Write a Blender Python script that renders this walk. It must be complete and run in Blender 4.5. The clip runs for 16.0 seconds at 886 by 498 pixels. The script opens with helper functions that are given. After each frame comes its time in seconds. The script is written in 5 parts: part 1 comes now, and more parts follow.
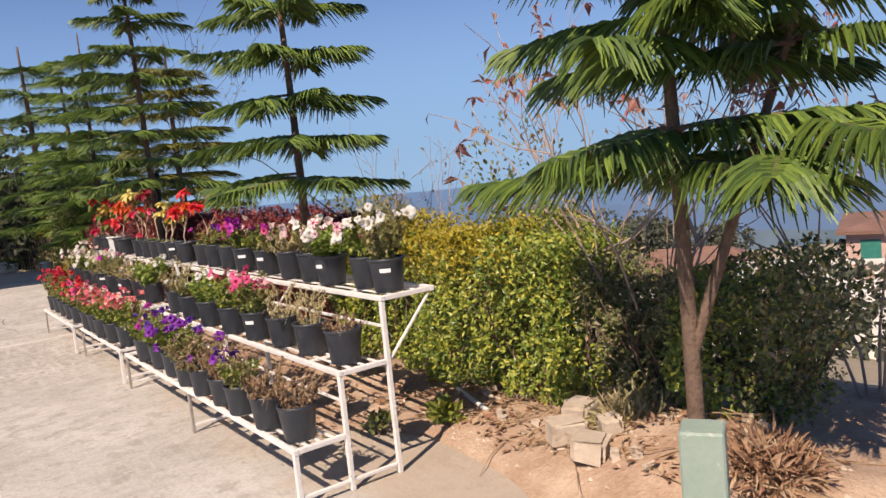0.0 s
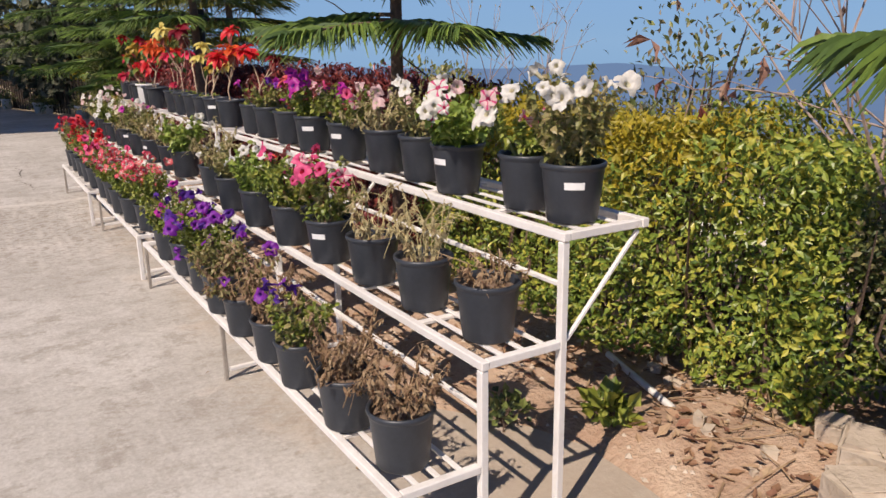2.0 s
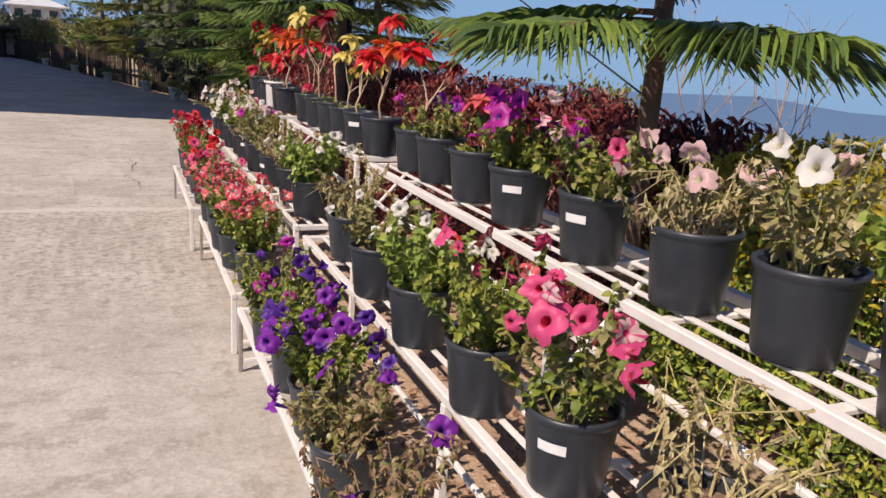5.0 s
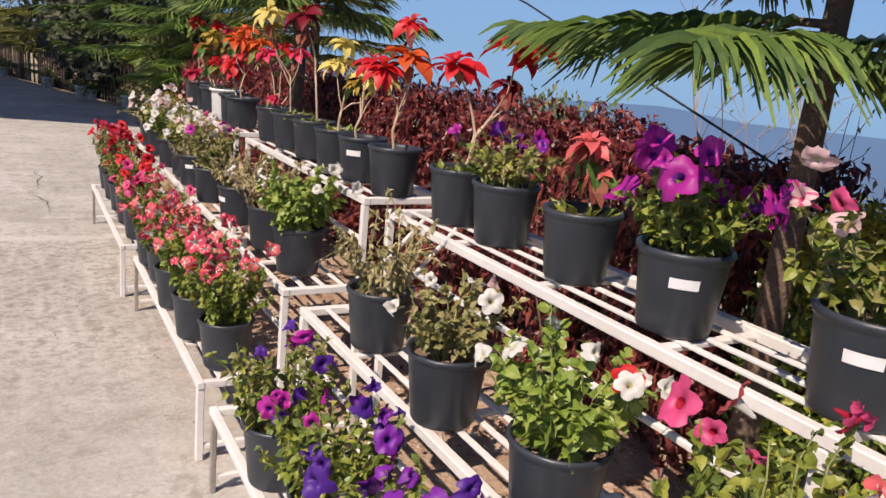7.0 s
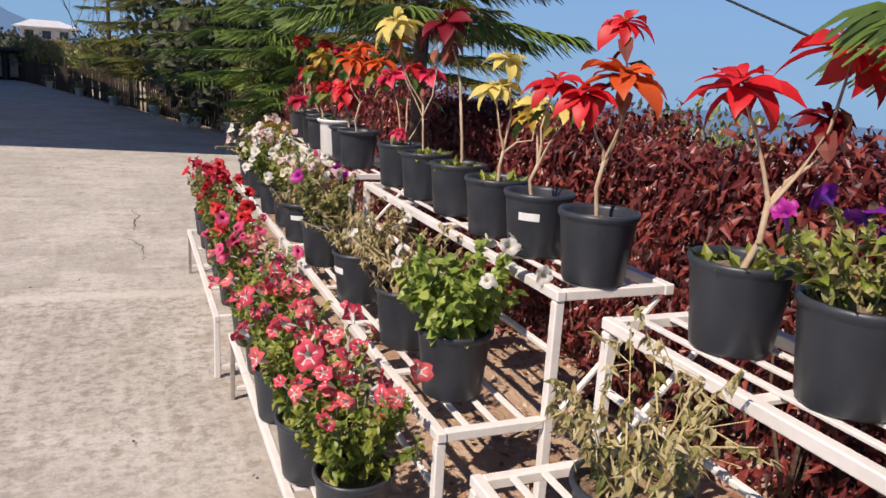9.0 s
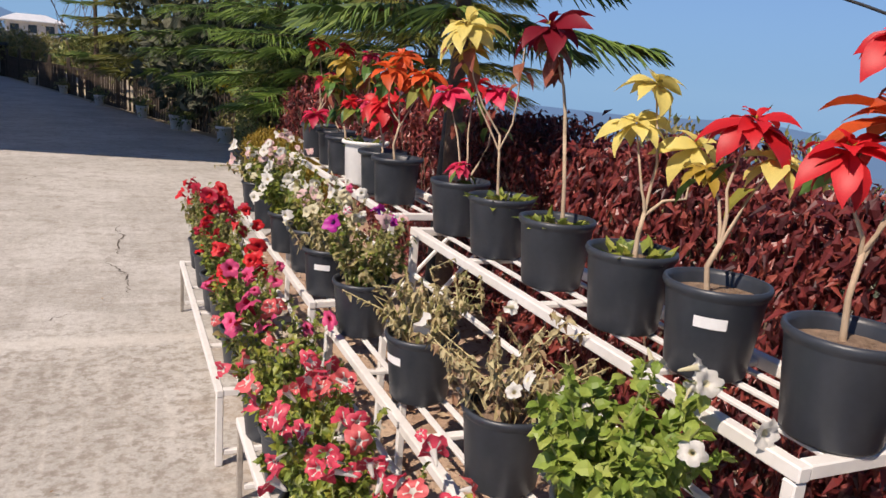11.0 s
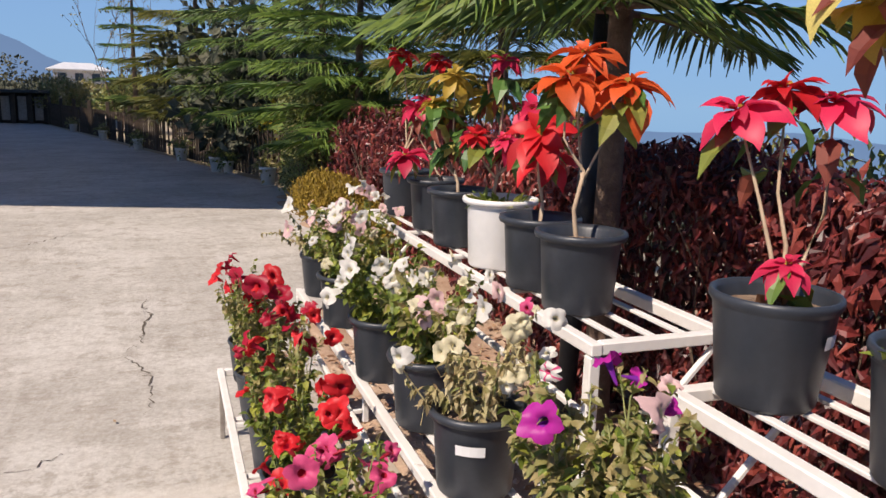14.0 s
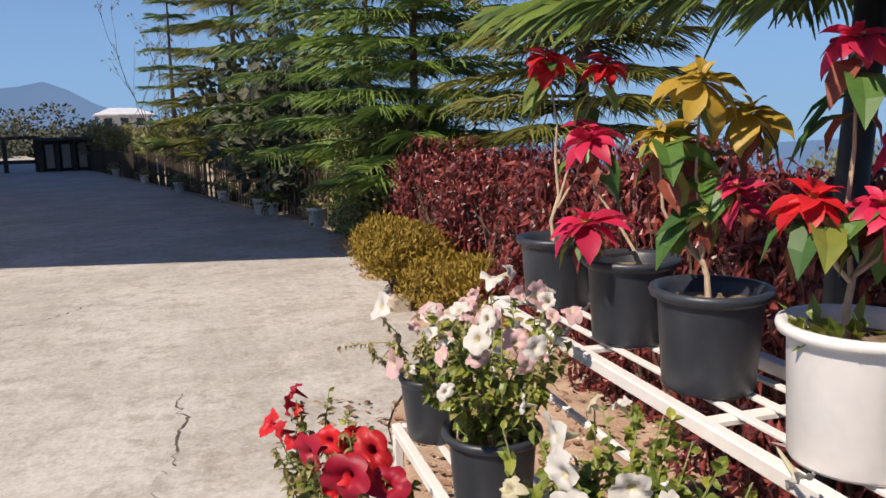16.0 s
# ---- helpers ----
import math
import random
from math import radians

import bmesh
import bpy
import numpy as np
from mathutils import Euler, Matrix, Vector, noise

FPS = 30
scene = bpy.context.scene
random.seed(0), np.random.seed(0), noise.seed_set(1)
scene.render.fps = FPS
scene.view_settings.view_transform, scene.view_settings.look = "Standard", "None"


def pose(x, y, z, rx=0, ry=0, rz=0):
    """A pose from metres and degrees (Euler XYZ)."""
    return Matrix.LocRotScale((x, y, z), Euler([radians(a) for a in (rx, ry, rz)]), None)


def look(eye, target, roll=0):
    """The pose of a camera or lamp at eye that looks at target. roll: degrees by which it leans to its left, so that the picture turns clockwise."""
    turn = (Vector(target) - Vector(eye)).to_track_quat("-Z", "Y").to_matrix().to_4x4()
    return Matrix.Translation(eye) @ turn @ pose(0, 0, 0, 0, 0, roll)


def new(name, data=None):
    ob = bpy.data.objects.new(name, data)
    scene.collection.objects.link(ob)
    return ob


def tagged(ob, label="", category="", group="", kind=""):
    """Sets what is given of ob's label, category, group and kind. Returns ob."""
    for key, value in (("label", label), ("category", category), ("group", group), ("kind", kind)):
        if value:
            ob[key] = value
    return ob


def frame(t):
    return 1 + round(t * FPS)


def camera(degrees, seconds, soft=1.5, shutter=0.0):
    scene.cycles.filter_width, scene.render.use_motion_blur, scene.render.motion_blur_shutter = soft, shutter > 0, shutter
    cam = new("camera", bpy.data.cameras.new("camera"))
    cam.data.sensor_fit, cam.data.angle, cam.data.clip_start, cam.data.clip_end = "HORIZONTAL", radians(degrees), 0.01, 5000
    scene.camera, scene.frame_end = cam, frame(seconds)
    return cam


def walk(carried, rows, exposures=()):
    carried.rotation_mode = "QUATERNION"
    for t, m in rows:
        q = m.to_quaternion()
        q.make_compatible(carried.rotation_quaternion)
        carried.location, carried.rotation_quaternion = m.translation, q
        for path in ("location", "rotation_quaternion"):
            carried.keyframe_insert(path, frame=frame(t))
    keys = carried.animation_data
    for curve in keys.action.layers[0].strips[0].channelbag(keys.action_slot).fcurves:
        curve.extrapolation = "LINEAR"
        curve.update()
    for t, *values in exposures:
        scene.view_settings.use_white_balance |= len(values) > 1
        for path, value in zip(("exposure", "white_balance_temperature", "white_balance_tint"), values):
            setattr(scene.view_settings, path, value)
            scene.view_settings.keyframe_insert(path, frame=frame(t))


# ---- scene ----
cam = camera(60.6, 16.0)
PATH = [
    (0, (-2.055, -3.514, 1.671), (-0.903, -1.894, 1.449), -5.9),
    (0.5, (-1.981, -3.023, 1.642), (-0.848, -1.404, 1.331), -3.1),
    (1, (-1.856, -2.633, 1.607), (-0.841, -0.969, 1.16), -5.1),
    (1.5, (-1.633, -2.195, 1.612), (-0.671, -0.525, 1.076), -3.6),
    (2, (-1.476, -1.689, 1.554), (-0.46, -0.048, 1.028), -0.9),
    (2.5, (-1.307, -1.296, 1.538), (-0.204, 0.32, 1.125), -1.1),
    (3, (-1.119, -0.92, 1.57), (0.056, 0.656, 1.2), 1.0),
    (3.5, (-1.124, -0.628, 1.569), (0.001, 0.973, 1.155), 1.3),
    (4, (-1.129, -0.386, 1.553), (-0.121, 1.269, 1.057), 1.5),
    (4.5, (-1.059, -0.12, 1.547), (-0.281, 1.66, 1.069), 4.0),
    (4.7, (-1.06, -0.058, 1.54), (-0.305, 1.724, 1.036), 3.6),
    (6.8, (-1.144, 0.923, 1.503), (-0.207, 2.631, 1.051), 7.3),
    (7, (-1.148, 1.051, 1.525), (-0.179, 2.734, 1.047), 5.6),
    (7.5, (-1.131, 1.265, 1.509), (-0.239, 2.976, 0.982), 4.2),
    (8, (-1.016, 1.556, 1.51), (-0.245, 3.328, 0.995), 3.5),
    (8.5, (-0.959, 1.795, 1.505), (-0.218, 3.59, 1.027), 3.6),
    (9, (-0.975, 2.092, 1.52), (-0.23, 3.89, 1.058), 3.4),
    (9.2, (-0.958, 2.185, 1.513), (-0.225, 3.985, 1.04), 4.0),
    (11.3, (-0.979, 3.005, 1.549), (-0.198, 4.79, 1.099), 4.7),
    (11.5, (-0.987, 3.079, 1.502), (-0.288, 4.857, 0.911), 5.8),
    (12, (-0.923, 3.342, 1.457), (-0.144, 5.089, 0.872), 4.2),
    (12.5, (-0.889, 3.516, 1.478), (-0.208, 5.329, 0.98), 2.8),
    (13, (-0.893, 3.791, 1.493), (-0.175, 5.614, 1.092), 2.6),
    (13.5, (-0.898, 4.05, 1.502), (-0.157, 5.864, 1.102), 2.8),
    (14, (-0.824, 4.346, 1.488), (-0.147, 6.188, 1.098), 1.7),
    (14.5, (-0.797, 4.616, 1.459), (-0.175, 6.447, 0.949), 1.7),
    (15, (-0.821, 4.947, 1.468), (-0.127, 6.743, 0.927), 1.2),
    (15.5, (-0.82, 5.232, 1.455), (-0.178, 7.064, 0.972), 0.9),
    (16, (-0.76, 5.57, 1.495), (-0.186, 7.458, 1.17), -1.4),
]
walk(cam, [(t, look(eye, target, roll)) for t, eye, target, roll in PATH],
     [(0.0, 0.32, 6980, 18), (1.5, 0.15, 6560, 16), (2.5, 0.06, 6640, 17), (4.5, 0.08, 6680, 18), (7.0, 0.18, 6580, 17), (9.0, 0.15, 6560, 16),
      (12.5, 0.19, 6560, 15), (14.0, 0.25, 6560, 15), (16.0, 0.22, 6560, 14)])


# ---- world and sun ----
SUN_TO = Vector((-0.75, -0.42, 1.0)).normalized()
world = bpy.data.worlds.new("sky_world")
scene.world = world
world.use_nodes = True
wn = world.node_tree.nodes
sky = wn.new("ShaderNodeTexSky")
sky.sky_type = "NISHITA"
sky.sun_disc = False
sky.sun_elevation = math.asin(SUN_TO.z)
sky.sun_rotation = math.atan2(SUN_TO.x, SUN_TO.y)
sky.altitude = 900
sky.air_density, sky.dust_density, sky.ozone_density = 0.42, 0.0, 6.0
world.node_tree.links.new(sky.outputs[0], wn["Background"].inputs[0])
wn["Background"].inputs[1].default_value = 0.145
sun_data = bpy.data.lights.new("sun", "SUN")
sun_data.energy, sun_data.angle, sun_data.color = 4.8, radians(0.5), (1.0, 0.885, 0.74)
sun = new("sun", sun_data)
sun.matrix_world = look(Vector(SUN_TO) * 40, (0, 0, 0))


# ---- materials ----
def nodes_of(name):
    m = bpy.data.materials.new(name)
    m.use_nodes = True
    nt = m.node_tree
    return m, nt, nt.nodes, nt.links, nt.nodes["Principled BSDF"]


def ramp_node(nt, fac, stops):
    r = nt.nodes.new("ShaderNodeValToRGB")
    el = r.color_ramp.elements
    while len(el) < len(stops):
        el.new(0.5)
    for e, (p, c) in zip(el, stops):
        e.position, e.color = p, (*c, 1)
    nt.links.new(fac, r.inputs[0])
    return r.outputs[0]


def noise_node(nt, scale, detail=4, rough=0.6, coords="Object"):
    tc = nt.nodes.new("ShaderNodeTexCoord")
    n = nt.nodes.new("ShaderNodeTexNoise")
    n.inputs["Scale"].default_value, n.inputs["Detail"].default_value, n.inputs["Roughness"].default_value = scale, detail, rough
    nt.links.new(tc.outputs[coords], n.inputs["Vector"])
    return n.outputs[0]


def mix_node(nt, fac, a, b, blend="MIX"):
    n = nt.nodes.new("ShaderNodeMix")
    n.data_type, n.blend_type = "RGBA", blend
    for i, v in ((0, fac), (6, a), (7, b)):
        if isinstance(v, (int, float)):
            n.inputs[i].default_value = v
        elif isinstance(v, tuple):
            n.inputs[i].default_value = (*v, 1)
        else:
            nt.links.new(v, n.inputs[i])
    return n.outputs[2]


def bump_node(nt, height, bsdf, strength, dist):
    b = nt.nodes.new("ShaderNodeBump")
    b.inputs["Strength"].default_value, b.inputs["Distance"].default_value = strength, dist
    nt.links.new(height, b.inputs["Height"])
    nt.links.new(b.outputs[0], bsdf.inputs["Normal"])


def surface(name, dark, light, scale=6.0, fine=60.0, rough=0.8, bump=0.3, dist=0.004, metal=0.0, spot=None, spot_at=(0.62, 0.7)):
    """A worn surface: two colours mixed at a broad and a fine scale, with relief, and spots of a third colour."""
    m, nt, nd, ln, p = nodes_of(name)
    a, b = noise_node(nt, scale), noise_node(nt, fine, 3)
    col = ramp_node(nt, a, [(0.3, dark), (0.7, light)])
    col = mix_node(nt, 0.25, col, ramp_node(nt, b, [(0.3, dark), (0.7, light)]))
    if spot:
        col = mix_node(nt, ramp_node(nt, noise_node(nt, fine * 0.45, 5, 0.7), [(spot_at[0], (0, 0, 0)), (spot_at[1], (1, 1, 1))]), col, spot)
    ln.new(col, p.inputs["Base Color"])
    p.inputs["Roughness"].default_value, p.inputs["Metallic"].default_value = rough, metal
    if bump:
        bump_node(nt, b, p, bump, dist)
    return m


def leafy(name, stops, rough=0.45, glow=0.25, fine=40.0):
    """Leaves and petals: each piece has its own tint, some light comes through."""
    m, nt, nd, ln, p = nodes_of(name)
    g = nd.new("ShaderNodeNewGeometry")
    oi = nd.new("ShaderNodeObjectInfo")
    add = nd.new("ShaderNodeMath")
    add.operation = "ADD"
    ln.new(g.outputs["Random Per Island"], add.inputs[0])
    ln.new(oi.outputs["Random"], add.inputs[1])
    fr_ = nd.new("ShaderNodeMath")
    fr_.operation = "FRACT"
    ln.new(add.outputs[0], fr_.inputs[0])
    col = ramp_node(nt, fr_.outputs[0], stops)
    v = ramp_node(nt, noise_node(nt, fine, 3), [(0.25, (0.72, 0.72, 0.72)), (0.75, (1.0, 1.0, 1.0))])
    col = mix_node(nt, 1.0, col, v, "MULTIPLY")
    ln.new(col, p.inputs["Base Color"])
    p.inputs["Roughness"].default_value = rough
    tr = nd.new("ShaderNodeBsdfTranslucent")
    ln.new(col, tr.inputs[0])
    mx = nd.new("ShaderNodeMixShader")
    mx.inputs[0].default_value = glow
    ln.new(p.outputs[0], mx.inputs[1])
    ln.new(tr.outputs[0], mx.inputs[2])
    ln.new(mx.outputs[0], nd["Material Output"].inputs[0])
    return m


def even(stops):
    return [(i / max(1, len(stops) - 1), c) for i, c in enumerate(stops)]


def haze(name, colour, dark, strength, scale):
    """A far hillside beyond the place, its blue haze painted as emissive colour."""
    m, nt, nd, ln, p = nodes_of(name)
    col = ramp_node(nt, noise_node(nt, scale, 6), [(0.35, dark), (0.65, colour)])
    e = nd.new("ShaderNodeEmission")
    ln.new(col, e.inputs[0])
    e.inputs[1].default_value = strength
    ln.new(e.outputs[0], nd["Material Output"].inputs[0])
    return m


def concrete():
    m, nt, nd, ln, p = nodes_of("concrete")

    def math_node(op, a, b_):
        k = nd.new("ShaderNodeMath")
        k.operation = op
        for i, q in enumerate((a, b_)):
            if isinstance(q, (int, float)):
                k.inputs[i].default_value = q
            else:
                ln.new(q, k.inputs[i])
        return k.outputs[0]

    tc = nd.new("ShaderNodeTexCoord")
    sep = nd.new("ShaderNodeSeparateXYZ")
    ln.new(tc.outputs["Object"], sep.inputs[0])

    def streaks(scale, detail):
        mp = nd.new("ShaderNodeMapping")
        mp.inputs["Scale"].default_value = scale
        ln.new(tc.outputs["Object"], mp.inputs[0])
        st = nd.new("ShaderNodeTexNoise")
        st.inputs["Scale"].default_value, st.inputs["Detail"].default_value = 1.0, detail
        ln.new(mp.outputs[0], st.inputs["Vector"])
        return st.outputs[0]

    broad, mid, fine, pit = noise_node(nt, 0.55, 5), noise_node(nt, 2.2, 8, 0.72), noise_node(nt, 45, 4), noise_node(nt, 17, 6, 0.7)
    col = ramp_node(nt, broad, [(0.3, (0.385, 0.362, 0.328)), (0.7, (0.57, 0.545, 0.505))])
    col = mix_node(nt, ramp_node(nt, mid, [(0.47, (0, 0, 0)), (0.58, (0.7, 0.7, 0.7))]), col, (0.33, 0.305, 0.27))
    worn = noise_node(nt, 1.1, 9, 0.75)
    col = mix_node(nt, ramp_node(nt, worn, [(0.50, (0, 0, 0)), (0.56, (0.75, 0.75, 0.75))]), col, (0.60, 0.575, 0.54))
    col = mix_node(nt, ramp_node(nt, noise_node(nt, 5.5, 6, 0.7), [(0.53, (0, 0, 0)), (0.60, (0.6, 0.6, 0.6))]), col, (0.27, 0.235, 0.195))
    col = mix_node(nt, ramp_node(nt, streaks((1.7, 3.2, 1), 7), [(0.52, (0, 0, 0)), (0.72, (0.65, 0.65, 0.65))]), col, (0.575, 0.555, 0.52))
    col = mix_node(nt, ramp_node(nt, streaks((1.6, 3.8, 1.0), 8), [(0.28, (0.6, 0.6, 0.6)), (0.46, (0, 0, 0))]), col, (0.30, 0.275, 0.24))
    col = mix_node(nt, 0.26, col, ramp_node(nt, fine, [(0.3, (0.20, 0.185, 0.16)), (0.7, (0.66, 0.63, 0.58))]))
    # the first slab is scabbed and raked, the second smoother, with a pale worn seam between
    wave = math_node("ADD", sep.outputs[1], math_node("MULTIPLY", math_node("SUBTRACT", mid, 0.5), 0.35))
    first = ramp_node(nt, math_node("MULTIPLY", wave, 0.1), [(0.40, (0.3, 0.3, 0.3)), (0.52, (1, 1, 1)), (0.70, (1, 1, 1)), (0.75, (0.4, 0.4, 0.4))])
    scab = ramp_node(nt, pit, [(0.40, (0.85, 0.85, 0.85)), (0.53, (0, 0, 0))])
    col = mix_node(nt, mix_node(nt, 1.0, scab, first, "MULTIPLY"), col, (0.27, 0.235, 0.195))
    rake = streaks((17, 2.2, 1), 7)
    col = mix_node(nt, mix_node(nt, 1.0, ramp_node(nt, rake, [(0.50, (0, 0, 0)), (0.68, (0.38, 0.38, 0.38))]), first, "MULTIPLY"), col, (0.60, 0.565, 0.51))
    seam = math_node("ABSOLUTE", math_node("SUBTRACT", wave, 7.13), 0.0)
    col = mix_node(nt, ramp_node(nt, seam, [(0.03, (0.6, 0.6, 0.6)), (0.10, (0, 0, 0))]), col, (0.62, 0.59, 0.54))
    # dusty soil near the bed
    dust = math_node("ADD", math_node("MULTIPLY", noise_node(nt, 2.2, 6, 0.7), 1.7), math_node("SUBTRACT", sep.outputs[0], 0.28))
    dust = math_node("SUBTRACT", dust, math_node("MULTIPLY", math_node("MAXIMUM", math_node("SUBTRACT", sep.outputs[1], 7.6), 0.0), 0.6))
    col = mix_node(nt, ramp_node(nt, dust, [(0.0, (0, 0, 0)), (0.42, (0.75, 0.75, 0.75))]), col, (0.40, 0.32, 0.24))
    ln.new(col, p.inputs["Base Color"])
    p.inputs["Roughness"].default_value = 0.9
    bump_node(nt, math_node("ADD", math_node("ADD", fine, math_node("MULTIPLY", pit, 1.5)), rake), p, 0.5, 0.006)
    return m


CONCRETE = concrete()
SOIL = surface("red_soil", (0.29, 0.17, 0.105), (0.56, 0.42, 0.305), 3.0, 40, 0.95, 0.9, 0.02, spot=(0.46, 0.35, 0.25))
LAND = surface("dry_grass_land", (0.24, 0.19, 0.12), (0.48, 0.40, 0.29), 0.05, 3, 0.95, 0.5, 0.05)
CRACK = surface("crack_dirt", (0.09, 0.075, 0.06), (0.14, 0.115, 0.09), 20, 80, 0.95)
WHITE_PAINT = surface("white_paint_on_steel", (0.68, 0.65, 0.61), (0.83, 0.81, 0.78), 5, 40, 0.5, 0.15, 0.001, spot=(0.32, 0.20, 0.12), spot_at=(0.66, 0.74))
GREY_LEG = surface("bare_steel_leg", (0.22, 0.19, 0.16), (0.42, 0.38, 0.33), 14, 60, 0.6, 0.2, 0.001)
POT_BLACK = surface("black_plastic", (0.022, 0.027, 0.036), (0.040, 0.047, 0.060), 9, 70, 0.42, 0.12, 0.001, spot=(0.11, 0.10, 0.09), spot_at=(0.68, 0.84))
POT_WHITE = surface("white_plastic", (0.70, 0.69, 0.67), (0.82, 0.81, 0.79), 6, 50, 0.45, 0.08, 0.001)
POT_SOIL = surface("potting_soil", (0.11, 0.065, 0.040), (0.36, 0.26, 0.18), 25, 120, 0.95, 1.0, 0.008)
PAPER = surface("paper_tag", (0.74, 0.74, 0.73), (0.84, 0.84, 0.83), 20, 90, 0.6, 0)
BARK = surface("brown_bark", (0.075, 0.048, 0.034), (0.20, 0.135, 0.095), 8, 45, 0.9, 0.9, 0.012)
PALE_STEM = surface("pale_woody_stem", (0.33, 0.23, 0.15), (0.55, 0.43, 0.30), 18, 90, 0.8, 0.4, 0.002)
GREEN_STEM = surface("green_stem", (0.16, 0.19, 0.06), (0.30, 0.31, 0.12), 20, 90, 0.7, 0)
DRY_STEM = surface("dry_stem", (0.20, 0.12, 0.07), (0.46, 0.33, 0.19), 20, 90, 0.85, 0)
STRAW_STEM = surface("straw_stem", (0.40, 0.32, 0.14), (0.60, 0.52, 0.28), 20, 90, 0.8, 0)
STONE = surface("pale_rubble", (0.40, 0.33, 0.25), (0.60, 0.51, 0.41), 6, 30, 0.92, 0.8, 0.012)
PILLAR_GREEN = surface("pale_green_paint", (0.22, 0.30, 0.25), (0.32, 0.40, 0.34), 4, 40, 0.7, 0.25, 0.003, spot=(0.42, 0.44, 0.40))
DARK_METAL = surface("dark_painted_metal", (0.018, 0.02, 0.022), (0.045, 0.046, 0.045), 9, 50, 0.55, 0.2, 0.002)
DARK_WOOD = surface("dark_wood", (0.03, 0.022, 0.016), (0.09, 0.062, 0.042), 6, 40, 0.8, 0.5, 0.005)
RUBBER = surface("black_rubber", (0.012, 0.012, 0.013), (0.03, 0.03, 0.03), 20, 80, 0.6, 0)
PVC = surface("grey_pvc_pipe", (0.50, 0.48, 0.45), (0.66, 0.64, 0.60), 9, 50, 0.5, 0)
PLASTER_WHITE = surface("white_plaster", (0.62, 0.60, 0.57), (0.78, 0.76, 0.73), 1.5, 20, 0.8, 0.2, 0.004)
PLASTER_PINK = surface("pink_plaster", (0.50, 0.33, 0.27), (0.62, 0.44, 0.37), 1.5, 20, 0.85, 0.2, 0.004)
ROOF_BROWN = surface("brown_roof", (0.16, 0.085, 0.06), (0.28, 0.16, 0.12), 1.2, 14, 0.85, 0.5, 0.02)
ROOF_PALE = surface("pale_sheet_roof", (0.55, 0.57, 0.60), (0.72, 0.73, 0.75), 1.2, 14, 0.5, 0.1, 0.01)
SHUTTER = surface("green_shutter", (0.02, 0.16, 0.13), (0.04, 0.24, 0.19), 5, 40, 0.5, 0)
DARK_GLASS = surface("dim_window", (0.02, 0.025, 0.03), (0.05, 0.06, 0.07), 3, 20, 0.1, 0)

L_GREEN = leafy("petunia_leaf", even([(0.106, 0.156, 0.028), (0.226, 0.288, 0.044), (0.390, 0.396, 0.066)]))
L_LIME = leafy("lime_leaf", even([(0.20, 0.30, 0.05), (0.30, 0.40, 0.07), (0.40, 0.46, 0.10)]))
L_FADED = leafy("fading_leaf", even([(0.16, 0.18, 0.05), (0.33, 0.30, 0.10), (0.42, 0.34, 0.16), (0.24, 0.26, 0.08)]))
L_DRY = leafy("dried_leaf", even([(0.16, 0.085, 0.05), (0.30, 0.19, 0.10), (0.44, 0.32, 0.19)]), 0.8, 0.15)
L_STRAW = leafy("straw_leaf", even([(0.38, 0.29, 0.13), (0.62, 0.54, 0.32), (0.50, 0.44, 0.22), (0.30, 0.20, 0.10)]), 0.8, 0.2)
L_HEDGE = leafy("hedge_leaf", even([(0.075, 0.13, 0.024), (0.19, 0.275, 0.042), (0.35, 0.41, 0.065), (0.58, 0.53, 0.085)]), 0.4, 0.2)
L_GOLD = leafy("golden_leaf", even([(0.24, 0.23, 0.02), (0.44, 0.36, 0.03), (0.58, 0.44, 0.035)]), 0.45, 0.3)
L_DARK = leafy("dark_shrub_leaf", even([(0.066, 0.094, 0.031), (0.147, 0.187, 0.054), (0.246, 0.281, 0.073), (0.394, 0.348, 0.121)]), 0.4, 0.15)
L_RED = leafy("copper_leaf", even([(0.046, 0.011, 0.013), (0.12, 0.021, 0.023), (0.23, 0.037, 0.035), (0.36, 0.085, 0.06)]), 0.4, 0.2)
L_NEEDLE = leafy("araucaria_needles", even([(0.066, 0.117, 0.032), (0.120, 0.200, 0.042), (0.224, 0.317, 0.053)]), 0.45, 0.12)
# needles of the young pine, a brighter copy with its sunlit look painted in
L_NEEDLE_LIT = leafy("sunlit_young_needles", even([(0.090, 0.166, 0.036), (0.162, 0.262, 0.048), (0.252, 0.359, 0.060)]), 0.45, 0.18)
L_NEEDLE_OLIVE = leafy("olive_needles", even([(0.103, 0.120, 0.020), (0.184, 0.190, 0.030), (0.276, 0.260, 0.050)]), 0.5, 0.18)
L_THUJA = leafy("golden_thuja_sprays", even([(0.20, 0.13, 0.015), (0.36, 0.24, 0.025), (0.46, 0.33, 0.04)]), 0.6, 0.25)
L_LITTER = leafy("fallen_leaves", even([(0.20, 0.10, 0.06), (0.38, 0.22, 0.12), (0.52, 0.38, 0.24), (0.30, 0.13, 0.08)]), 0.85, 0.1)
L_POIN = leafy("poinsettia_green_leaf", even([(0.05, 0.13, 0.03), (0.12, 0.24, 0.05), (0.30, 0.28, 0.05)]), 0.45, 0.25)
L_BROWNRED = leafy("rust_leaf", even([(0.20, 0.04, 0.03), (0.34, 0.09, 0.05), (0.30, 0.16, 0.08)]), 0.6, 0.25)
L_MIXED = leafy("half_dry_shrub_leaf", even([(0.06, 0.085, 0.03), (0.13, 0.165, 0.05), (0.27, 0.29, 0.08), (0.36, 0.27, 0.16), (0.11, 0.15, 0.042)]), 0.5, 0.15)
